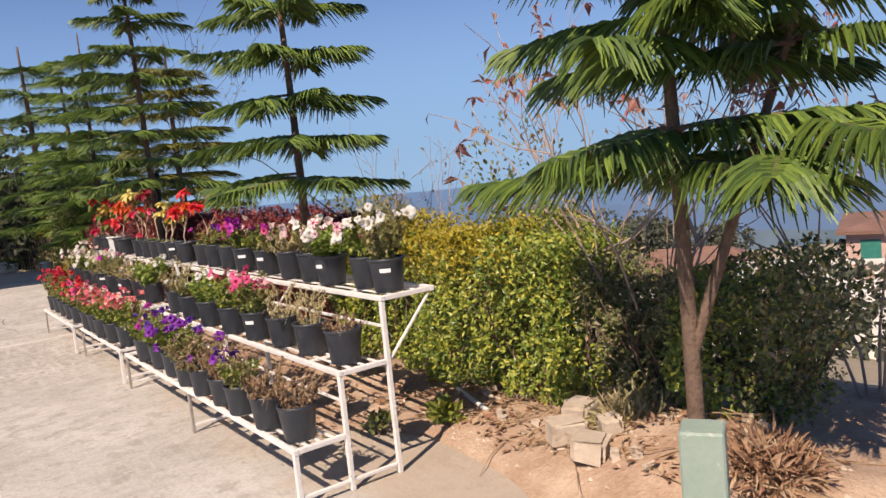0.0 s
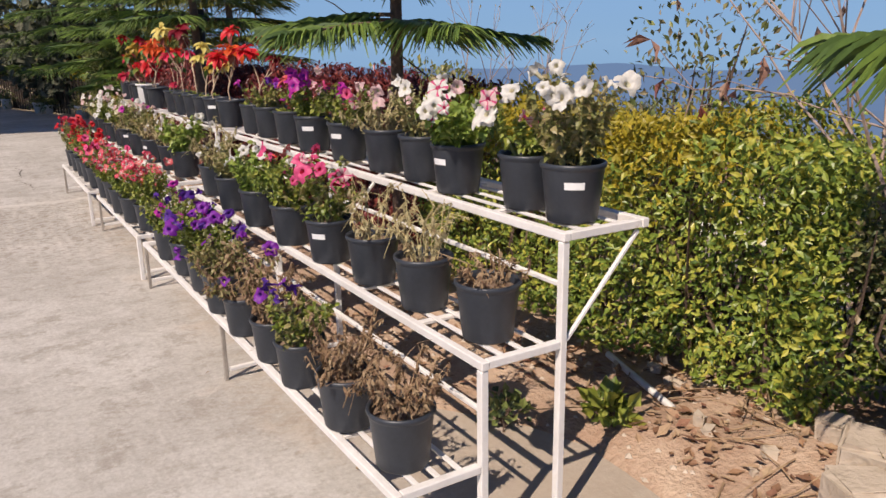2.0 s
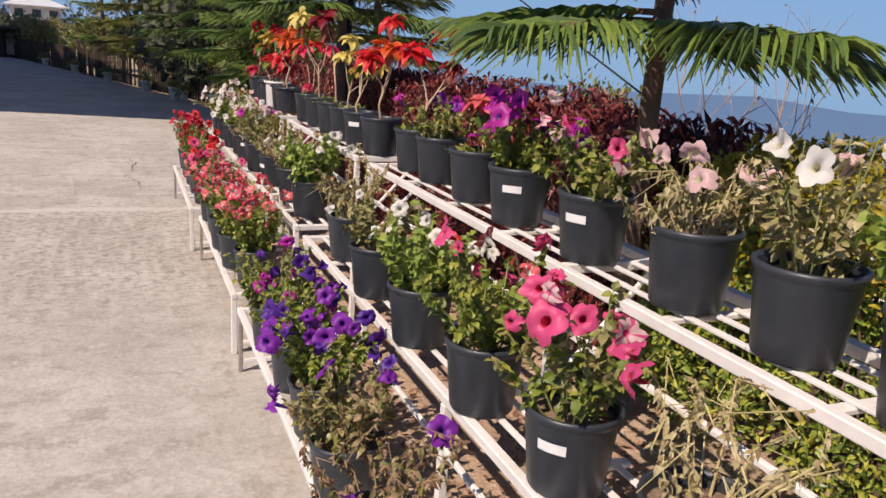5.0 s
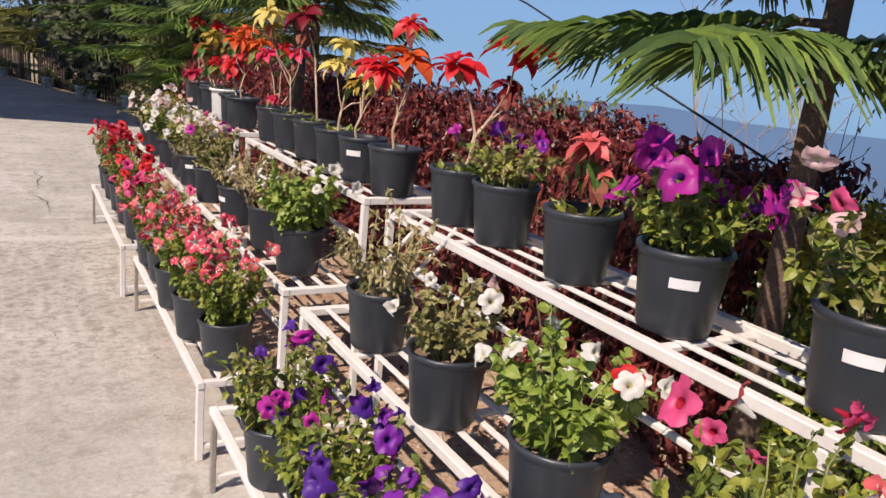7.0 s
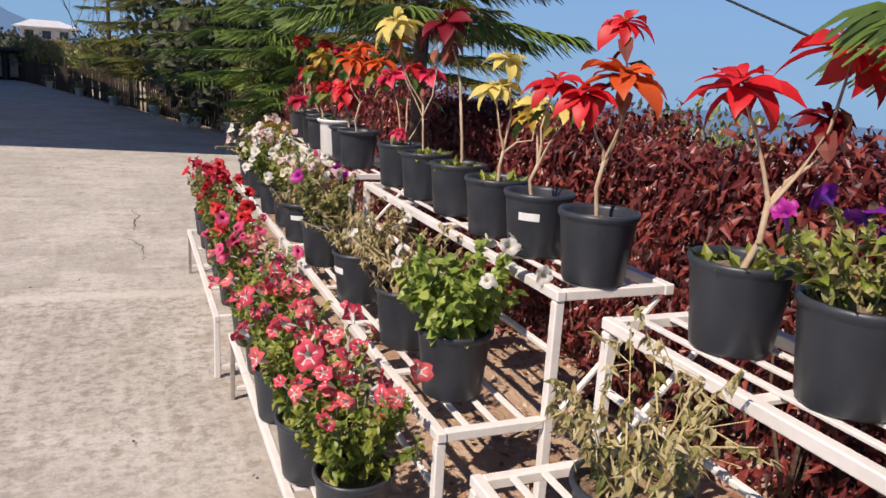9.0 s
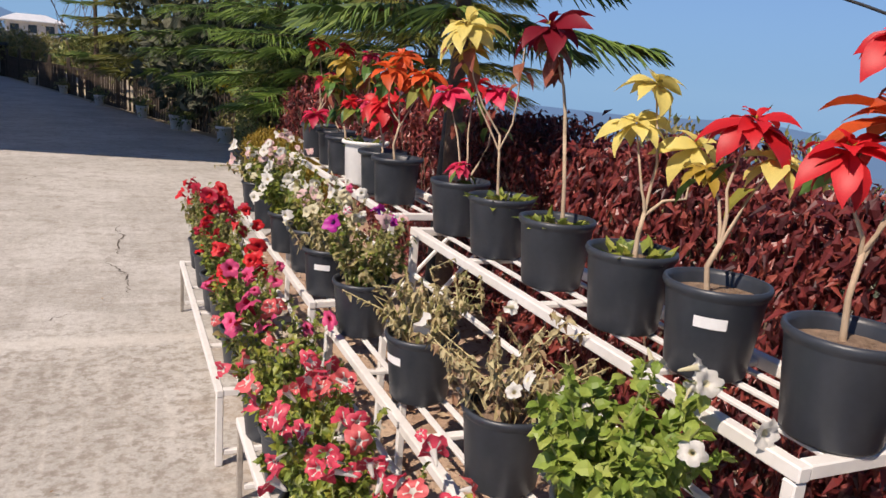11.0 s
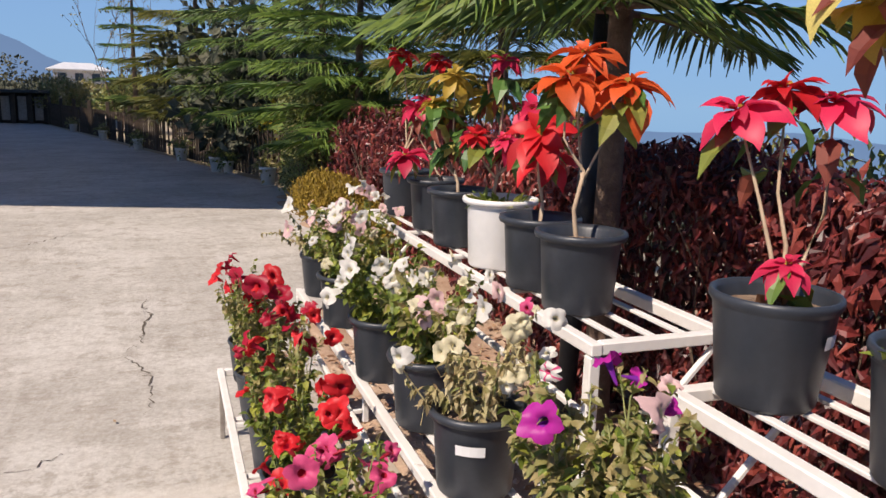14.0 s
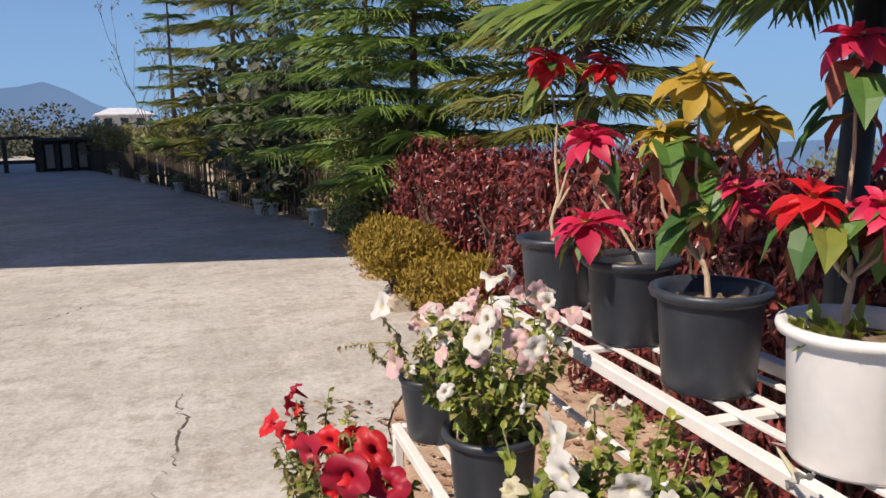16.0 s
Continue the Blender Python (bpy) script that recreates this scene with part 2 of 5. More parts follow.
L_WOODS = leafy("far_woods", even([(0.05, 0.062, 0.042), (0.085, 0.098, 0.064), (0.14, 0.138, 0.09)]), 0.8, 0.05)


def petal(name, c, var=0.8):
    return leafy(name, even([tuple(v * var for v in c), c]), 0.5, 0.3, 60)


PET = {
    "red": petal("scarlet_petal", (0.82, 0.024, 0.034), 0.74),
    "crimson": petal("crimson_petal", (0.52, 0.010, 0.045)),
    "coral": petal("coral_petal", (0.88, 0.16, 0.17)),
    "pink": petal("pink_petal", (0.86, 0.10, 0.28)),
    "rosered": petal("rose_red_petal", (0.87, 0.085, 0.15)),
    "palepink": petal("pale_pink_petal", (0.86, 0.58, 0.58), 0.92),
    "magenta": petal("magenta_petal", (0.62, 0.028, 0.42)),
    "purple": petal("purple_petal", (0.28, 0.03, 0.46)),
    "violet": petal("violet_petal", (0.11, 0.025, 0.34)),
    "white": petal("white_petal", (0.86, 0.84, 0.78), 0.95),
    "cream": petal("cream_petal", (0.80, 0.74, 0.50), 0.9),
    "orange": petal("orange_bract", (0.90, 0.14, 0.03), 0.68),
    "hotpink": petal("hot_pink_bract", (0.86, 0.035, 0.12), 0.65),
    "yellow": petal("pale_yellow_bract", (0.88, 0.74, 0.22), 0.9),
    "gold": petal("gold_bract", (0.62, 0.42, 0.06), 0.75),
    "darkred": petal("dark_red_bract", (0.26, 0.008, 0.022)),
}


# ---- mesh helpers ----
def link_mesh(name, me, material, parent=None, label=""):
    for m in material if isinstance(material, (list, tuple)) else [material]:
        me.materials.append(m)
    ob = new(name, me)
    if parent:
        ob.parent = parent
    if label:
        ob["label"] = label
    return ob


def part(name, bm, material, parent, label="", smooth=False):
    me = bpy.data.meshes.new(name)
    bm.to_mesh(me)
    bm.free()
    if smooth:
        me.shade_smooth()
    return link_mesh(name, me, material, parent, label)


def raw(name, v, f, smooth=False):
    me = bpy.data.meshes.new(name)
    me.from_pydata(v.tolist() if hasattr(v, "tolist") else v, [], f.tolist() if hasattr(f, "tolist") else f)
    if smooth:
        me.shade_smooth()
    return me


def box_bm(x0, x1, y0, y1, z0, z1, bevel=0.0):
    bm = bmesh.new()
    bmesh.ops.create_cube(bm, size=1.0, matrix=Matrix.Translation(((x0 + x1) / 2, (y0 + y1) / 2, (z0 + z1) / 2)) @ Matrix.Diagonal((x1 - x0, y1 - y0, z1 - z0, 1)))
    if bevel:
        bmesh.ops.bevel(bm, geom=bm.edges[:], offset=bevel, segments=1, affect="EDGES")
    return bm


def bar_bm(a, b, w, h, bevel=0.003):
    """A square tube from a to b."""
    a, b = Vector(a), Vector(b)
    d = b - a
    up = Vector((0, 0, 1)) if abs(d.normalized().z) < 0.95 else Vector((0, 1, 0))
    s = d.cross(up).normalized()
    u = s.cross(d).normalized()
    m = Matrix((s * w, d, u * h)).transposed().to_4x4()
    bm = bmesh.new()
    bmesh.ops.create_cube(bm, size=1.0, matrix=Matrix.Translation((a + b) / 2) @ m)
    if bevel:
        bmesh.ops.bevel(bm, geom=bm.edges[:], offset=bevel, segments=1, affect="EDGES")
    return bm


def lathe(profile, seg=28):
    """Verts and faces of a turned shape, from (radius, height) pairs."""
    v, f = [], []
    for r, z in profile:
        for i in range(seg):
            a = 2 * math.pi * i / seg
            v.append((r * math.cos(a), r * math.sin(a), z))
    for j in range(len(profile) - 1):
        for i in range(seg):
            k = (i + 1) % seg
            f.append((j * seg + i, j * seg + k, (j + 1) * seg + k, (j + 1) * seg + i))
    return v, f


def tubes(lines, sides=5):
    """One mesh of tapered tubes; each line is a list of (point, radius)."""
    v, f = [], []
    for line in lines:
        pts = [Vector(p) for p, r in line]
        start = len(v)
        for i, (p, r) in enumerate(line):
            d = (pts[min(i + 1, len(pts) - 1)] - pts[max(i - 1, 0)]).normalized()
            s = d.cross(Vector((0.3, 0.2, 1)) if abs(d.z) < 0.9 else Vector((1, 0.1, 0))).normalized()
            u = d.cross(s)
            for k in range(sides):
                a = 2 * math.pi * k / sides
                v.append(pts[i] + (s * math.cos(a) + u * math.sin(a)) * r)
        for i in range(len(line) - 1):
            for k in range(sides):
                n = (k + 1) % sides
                f.append((start + i * sides + k, start + i * sides + n, start + (i + 1) * sides + n, start + (i + 1) * sides + k))
        f.append(tuple(start + (len(line) - 1) * sides + k for k in range(sides)))
    return [tuple(p) for p in v], f


def unit(a):
    return a / np.maximum(np.linalg.norm(a, axis=-1, keepdims=True), 1e-9)


def leaves(centre, axis, normal, length, width, curl=0.12, wide_at=0.46):
    """Folded leaves, four faces each: arrays of base points, directions, normals, lengths and widths."""
    n = len(centre)
    axis = unit(axis)
    side = unit(np.cross(axis, normal))
    nor = np.cross(side, axis)
    L, W = np.broadcast_to(length, n)[:, None], np.broadcast_to(width, n)[:, None]
    mid = centre + axis * L * wide_at
    v = np.empty((n, 5, 3))
    v[:, 0] = centre
    v[:, 1] = mid - side * W * 0.5 + nor * W * 0.18
    v[:, 2] = mid + side * W * 0.5 + nor * W * 0.18
    v[:, 3] = centre + axis * L - nor * L * curl
    v[:, 4] = mid
    q = np.array([(0, 1, 4), (0, 4, 2), (1, 3, 4), (4, 3, 2)])
    f = (np.arange(n)[:, None, None] * 5 + q[None]).reshape(-1, 3)
    return v.reshape(-1, 3), f


def broad_leaves(centre, axis, normal, length, width, curl=0.2):
    """Rounder folded leaves with two widths and a curved tip."""
    n = len(centre)
    axis = unit(axis)
    side = unit(np.cross(axis, normal))
    nor = np.cross(side, axis)
    L, W = np.broadcast_to(length, n)[:, None], np.broadcast_to(width, n)[:, None]
    m1, m2 = centre + axis * L * 0.30 + nor * L * 0.05, centre + axis * L * 0.66 + nor * L * (0.05 - 0.35 * curl)
    v = np.empty((n, 8, 3))
    v[:, 0] = centre
    v[:, 1], v[:, 2], v[:, 3] = m1 - side * W * 0.47 + nor * W * 0.14, m1, m1 + side * W * 0.47 + nor * W * 0.14
    v[:, 4], v[:, 5], v[:, 6] = m2 - side * W * 0.40 + nor * W * 0.12, m2, m2 + side * W * 0.40 + nor * W * 0.12
    v[:, 7] = centre + axis * L - nor * L * curl
    q = np.array([(0, 1, 2), (0, 2, 3), (1, 4, 5), (1, 5, 2), (2, 5, 6), (2, 6, 3), (4, 7, 5), (5, 7, 6)])
    return v.reshape(-1, 3), (np.arange(n)[:, None, None] * 8 + q[None]).reshape(-1, 3)


def rng_of(seed):
    return np.random.default_rng(seed)


def smooth01(a, b, x):
    t = np.clip((np.asarray(x, float) - a) / (b - a), 0, 1)
    return t * t * (3 - 2 * t)


def empty(name, m=None):
    ob = new(name)
    ob.empty_display_size = 0.05
    if m is not None:
        ob.matrix_basis = m
    return ob


# ---- ground and distance ----
def yard_z(x, y):
    return 0.10 * smooth01(7.9, 12.2, y) - 0.003 * np.maximum(np.asarray(y, float) - 12, 0)


def edge_x(y):
    """Where the concrete gives way to the planting bed, beside and under the racks."""
    y = np.asarray(y, float)
    return 0.40 - 0.62 * smooth01(0.2, 1.5, y) + 0.2 * smooth01(5.2, 6.2, y) + 0.72 * smooth01(9.0, 10.6, y) + 0.4 * smooth01(11, 12.5, y) + 0.045 * np.sin(2.1 * y) - 0.28 * np.maximum(y - 15.4, 0)


def bed_z(x, y):
    """Height of the planting bed beside the yard."""
    x, y = np.asarray(x, float), np.asarray(y, float)
    lump = 0.035 * np.sin(3.1 * x + 1.3 * y) * np.sin(2.3 * y + 0.7 * x) + 0.02 * np.sin(9 * x + 2) * np.sin(7.7 * y)
    mound = 0.26 * np.exp(-(((x - 1.0) / 0.55) ** 2 + ((y + 1.25) / 0.75) ** 2))
    return (0.03 + lump) * smooth01(0.25, 0.8, x) + mound + yard_z(x, y) - 0.03 * (1 - smooth01(edge_x(y) - 0.03, edge_x(y) + 0.06, x)) + 0.002


def grid_mesh(name, xs, ys, zf):
    X, Y = np.meshgrid(xs, ys, indexing="ij")
    Z = zf(X, Y)
    v = np.stack([X, Y, Z], -1).reshape(-1, 3)
    nx, ny = len(xs), len(ys)
    i, j = np.meshgrid(np.arange(nx - 1), np.arange(ny - 1), indexing="ij")
    k = (i * ny + j).reshape(-1)
    return raw(name, v, np.stack([k, k + ny, k + ny + 1, k + 1], -1), True)


def land_z(x, y):
    z = yard_z(x, np.minimum(y, 70)) - 0.12
    east = np.maximum(x - 3.0, 0)
    z = z - np.minimum(0.30 * east, 8 + 0.10 * east) - 0.1 * np.maximum(y - 75, 0)
    south = np.maximum(-y - 30, 0)
    return np.maximum(z - 0.05 * south, -600.0)


far = np.concatenate([-np.geomspace(3000, 12, 22), np.linspace(-10, 60, 50), np.geomspace(64, 3000, 22)])
tagged(link_mesh("ground", grid_mesh("ground", far, far, land_z), LAND), "dry grassy ground falling away to the valley", "ground", kind="structure")
ys = np.concatenate([np.linspace(-14, -1, 8), np.linspace(-0.6, 13, 60), np.linspace(14, 70, 20)])


def yard_mesh():
    """The concrete slab, whose free edges follow the bed and the fence."""
    v, f = [], []
    for i, y in enumerate(ys):
        edge = float(edge_x(y))
        for j, s in enumerate(np.linspace(0, 1, 14)):
            x = -30 + (edge + 30) * s ** 0.5
            v.append((x, y, float(yard_z(x, y))))
        v.append((edge, y, float(yard_z(0, y)) - 0.15))
    n = 15
    for i in range(len(ys) - 1):
        for j in range(n - 1):
            k = i * n + j
            f.append((k, k + 1, k + n + 1, k + n))
    return raw("pavement", v, f)


tagged(link_mesh("pavement", yard_mesh(), CONCRETE), "sunlit worn beige concrete yard with hairline cracks", "pavement", kind="structure")
tagged(link_mesh("planting_bed", grid_mesh("planting_bed", np.linspace(-0.42, 3.4, 90), np.linspace(-4.0, 15.2, 300), lambda x, y: bed_z(x, y) - 0.25 * smooth01(2.6, 3.4, x)), SOIL),
       "bare reddish soil bed under the hedge", "soil", kind="structure")


def crack(points, seed, width=0.011):
    r = rng_of(seed)
    pts = []
    for a, b in zip(points[:-1], points[1:]):
        for s in np.linspace(0, 1, 9)[:-1]:
            pts.append((a[0] + (b[0] - a[0]) * s + r.normal(0, 0.012), a[1] + (b[1] - a[1]) * s + r.normal(0, 0.012)))
    v, f = [], []
    for i, (x, y) in enumerate(pts):
        w = width * r.uniform(0.2, 1.0) * math.sin(math.pi * (i + 0.6) / (len(pts) + 0.4))
        for s in (-1, 1):
            px, py = x + s * w * 0.8, y + s * w * 0.5
            v.append((px, py, float(yard_z(px, py)) + 0.004))
        if i:
            f.append((2 * i - 2, 2 * i - 1, 2 * i + 1, 2 * i))
    tagged(link_mesh("crack", raw("crack", v, f), CRACK), "thin dark crack wandering across the concrete", "crack", group="cracks in the yard", kind="structure")


crack([(-0.97, 9.95), (-1.02, 9.72), (-0.96, 9.5), (-1.01, 9.25), (-1.0, 8.98), (-1.12, 8.8)], 1, 0.012)
crack([(-1.12, 8.8), (-1.02, 8.62), (-0.95, 8.4), (-0.93, 8.1), (-0.99, 7.85)], 2, 0.008)
crack([(-2.35, 11.55), (-2.05, 11.8), (-1.85, 12.05), (-1.66, 12.45)], 3, 0.014)
crack([(-4.4, 14.7), (-3.2, 14.42), (-2.6, 14.5), (-1.9, 14.3), (-0.9, 14.05), (0.2, 13.75)], 4, 0.012)
crack([(-1.2, 7.66), (-1.38, 7.5), (-1.7, 7.42), (-2.3, 7.2)], 5, 0.006)


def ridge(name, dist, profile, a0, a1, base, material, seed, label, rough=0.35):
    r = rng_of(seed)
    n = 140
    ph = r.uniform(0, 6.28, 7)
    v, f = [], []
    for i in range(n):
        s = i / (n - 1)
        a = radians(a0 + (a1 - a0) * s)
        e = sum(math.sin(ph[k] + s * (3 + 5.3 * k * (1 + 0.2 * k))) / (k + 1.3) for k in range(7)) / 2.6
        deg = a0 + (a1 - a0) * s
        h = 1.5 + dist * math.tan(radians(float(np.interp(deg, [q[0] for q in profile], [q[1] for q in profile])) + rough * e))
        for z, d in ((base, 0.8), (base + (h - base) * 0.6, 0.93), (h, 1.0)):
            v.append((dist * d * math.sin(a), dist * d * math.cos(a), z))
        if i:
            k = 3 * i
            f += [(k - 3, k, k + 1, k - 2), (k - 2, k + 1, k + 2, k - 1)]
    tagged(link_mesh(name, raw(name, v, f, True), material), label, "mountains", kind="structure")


# emissive blues that stand in for the haze over each ridge
HAZE_FAR = haze("far_haze_glow", (0.145, 0.235, 0.39), (0.13, 0.21, 0.355), 1.0, 0.002)
HAZE_NEAR = haze("near_haze_glow", (0.15, 0.225, 0.36), (0.125, 0.195, 0.32), 1.0, 0.01)
HAZE_LOW = haze("low_haze_glow", (0.17, 0.22, 0.27), (0.11, 0.16, 0.20), 1.0, 0.05)
ridge("backdrop", 2600, [(-75, 1.5), (-24, 1.8), (-17, 2.2), (-13.5, 2.8), (-11.5, 3.0), (-10.1, 3.3), (-8.3, 2.6), (-6.6, 1.5), (-3, 0.6), (0, 0.1), (20, -1.6), (36, -1.9), (45, -1.6), (50, -2.2), (75, -2.4), (130, 0.5)], -75, 130, -420, HAZE_FAR, 5, "mountain range on the horizon, pale blue haze painted as glow", 0.4)
ridge("backdrop_2", 900, [(-5, -3.2), (36, -3.8), (60, -4.6), (130, -4.2)], -5, 130, -200, HAZE_NEAR, 8, "lower ridge across the valley, blue haze painted as glow")

ridge("backdrop_3", 260, [(-5, -4.6), (36, -5.6), (60, -7.0), (75, -8.2), (130, -7.0)], -5, 130, -120, HAZE_LOW, 9, "wooded slope below the garden, haze painted as glow", 0.5)


def sky_haze_glow():
    """A glowing shell added low round the sky as blue haze, thinning upwards."""
    m, nt, nd, ln, p = nodes_of("sky_haze_glow")
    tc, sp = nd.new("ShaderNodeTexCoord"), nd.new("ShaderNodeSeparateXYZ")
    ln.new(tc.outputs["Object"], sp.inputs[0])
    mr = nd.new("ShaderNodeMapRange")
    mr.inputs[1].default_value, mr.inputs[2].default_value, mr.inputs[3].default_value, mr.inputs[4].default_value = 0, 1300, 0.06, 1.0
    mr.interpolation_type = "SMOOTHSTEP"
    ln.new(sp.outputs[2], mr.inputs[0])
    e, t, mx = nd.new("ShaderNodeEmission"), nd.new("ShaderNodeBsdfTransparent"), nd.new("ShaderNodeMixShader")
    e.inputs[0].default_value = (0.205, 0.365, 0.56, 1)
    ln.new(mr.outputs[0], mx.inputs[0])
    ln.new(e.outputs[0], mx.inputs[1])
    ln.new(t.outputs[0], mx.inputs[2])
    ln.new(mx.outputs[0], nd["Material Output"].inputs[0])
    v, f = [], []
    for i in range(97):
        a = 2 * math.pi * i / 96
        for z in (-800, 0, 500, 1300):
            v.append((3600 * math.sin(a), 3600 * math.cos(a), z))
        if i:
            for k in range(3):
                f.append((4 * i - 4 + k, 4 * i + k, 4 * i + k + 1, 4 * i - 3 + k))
    tagged(link_mesh("backdrop_sky", raw("backdrop_sky", v, f, True), m), "added glowing shell, pale blue haze low in a clear sky", "sky", kind="structure")


sky_haze_glow()


# unseen open-sided roof and block, added beside the drive to shade its far part
shade_roof_bm = box_bm(-16.0, -3.4, 0.0, 17.0, 6.5, 6.7)
for vtx in shade_roof_bm.verts:
    if vtx.co.x > -10:
        vtx.co.x -= 0.23 * vtx.co.y
    vtx.co.y += 10.9 - 0.25 * (vtx.co.x + 4.0) * (vtx.co.y < 5)
tagged(part("unseen_shade_roof", shade_roof_bm, PLASTER_WHITE, None), "added flat roof slab, out of view, shading the drive", "roof", kind="structure")
for cx, cy in ((-15.7, 14.3), (-15.7, 27.4), (-9.6, 27.4), (-9.6, 12.8)):
    tagged(part("column", box_bm(cx - 0.2, cx + 0.2, cy - 0.2, cy + 0.2, 0.0, 6.5), PLASTER_WHITE, None), "added plain plastered column under the unseen shade roof", "column", group="roof columns", kind="structure")
tagged(part("unseen_shade_block", box_bm(-22, -13.2, 24, 44, 0.2, 14), PLASTER_WHITE, None), "added white plastered block, out of view, shading the drive", "wall", kind="structure")


# ---- plant racks ----
X_LOW, X_MID, X_TOP, X_BACK = -0.60, -0.30, 0.0, 0.33
Z_LOW, Z_MID, Z_TOP = 0.32, 0.655, 1.0


def rack(frames, label, x_low=X_LOW):
    """A three-step rack of welded white tube; frames are the y of its upright frames."""
    ob = empty("plant_rack", pose(0, frames[0], 0))
    tagged(ob, label, "plant rack", group="plant racks")
    ys_ = [y - frames[0] for y in frames]
    end = ys_[-1]

    def bar(name, a, b, w=0.03, h=0.03, mat=WHITE_PAINT, round_=0.003):
        part(name, bar_bm(a, b, w, h, round_), mat, ob)

    for n, y in enumerate(ys_):
        last = n > 0
        for x, z in ((x_low, Z_LOW), (X_MID, Z_MID), (X_TOP, Z_TOP)):
            low_grey = x == x_low and last
            bar("post", (x, y, 0), (x, y, z - 0.032), 0.020 if low_grey else 0.027, 0.020 if low_grey else 0.027, GREY_LEG if low_grey else WHITE_PAINT)
        bar("foot_bar", (x_low + 0.017, y, 0.055), (X_TOP - 0.017, y, 0.055), 0.02, 0.02)
        for x0, x1, z in ((x_low, X_MID, Z_LOW), (X_MID, X_TOP, Z_MID), (X_TOP, X_BACK, Z_TOP)):
            bar("cross_bar", (x0 + 0.0145, y, z - 0.016), (x1 - 0.0145, y, z - 0.016), 0.028, 0.027)
        bar("brace", (X_BACK - 0.02, y, Z_TOP - 0.04), (X_TOP + 0.018, y, Z_MID - 0.01), 0.014, 0.014)
    mids = [(a + b) / 2 for a, b in zip(ys_[:-1], ys_[1:])]
    for y in mids + [m - 0.45 for m in mids] + [m + 0.45 for m in mids]:
        for x0, x1, z in ((x_low, X_MID, Z_LOW), (X_MID, X_TOP, Z_MID), (X_TOP, X_BACK, Z_TOP)):
            bar("cross_bar", (x0 + 0.0145, y, z - 0.0195), (x1 - 0.0145, y, z - 0.0195), 0.028, 0.014)
    for x, z in ((x_low, Z_LOW), (X_MID, Z_MID), (X_TOP, Z_TOP)):
        bar("front_rail", (x, -0.017, z - 0.016), (x, end + 0.017, z - 0.015), 0.027, 0.028)
    bar("back_rail", (X_BACK, -0.017, Z_TOP - 0.016), (X_BACK, end + 0.017, Z_TOP - 0.016), 0.03, 0.03)
    for x, z in ((x_low, Z_LOW), (X_MID, Z_MID), (X_TOP, Z_TOP)):
        for k in range(1, 4):
            deep = (X_MID - x) if x == x_low else 0.315
            xs_ = x + deep * k / 4
            bar("slat", (xs_, 0.015, z - 0.008), (xs_, end - 0.015, z - 0.008), 0.018, 0.008, WHITE_PAINT, 0.0015)
    for x, z in ((X_MID, 0.49), (X_TOP, 0.83)):
        bar("tie_rail", (x, 0.017, z), (x, end - 0.017, z), 0.016, 0.016)
    return ob


RACK = "white-painted steel three-step plant rack with slatted shelves"
rack([0.0, 1.72, 3.44], RACK + ", longest")
rack([3.67, 5.39], RACK)
rack([5.66, 7.57], RACK + ", wider low step", -0.64)


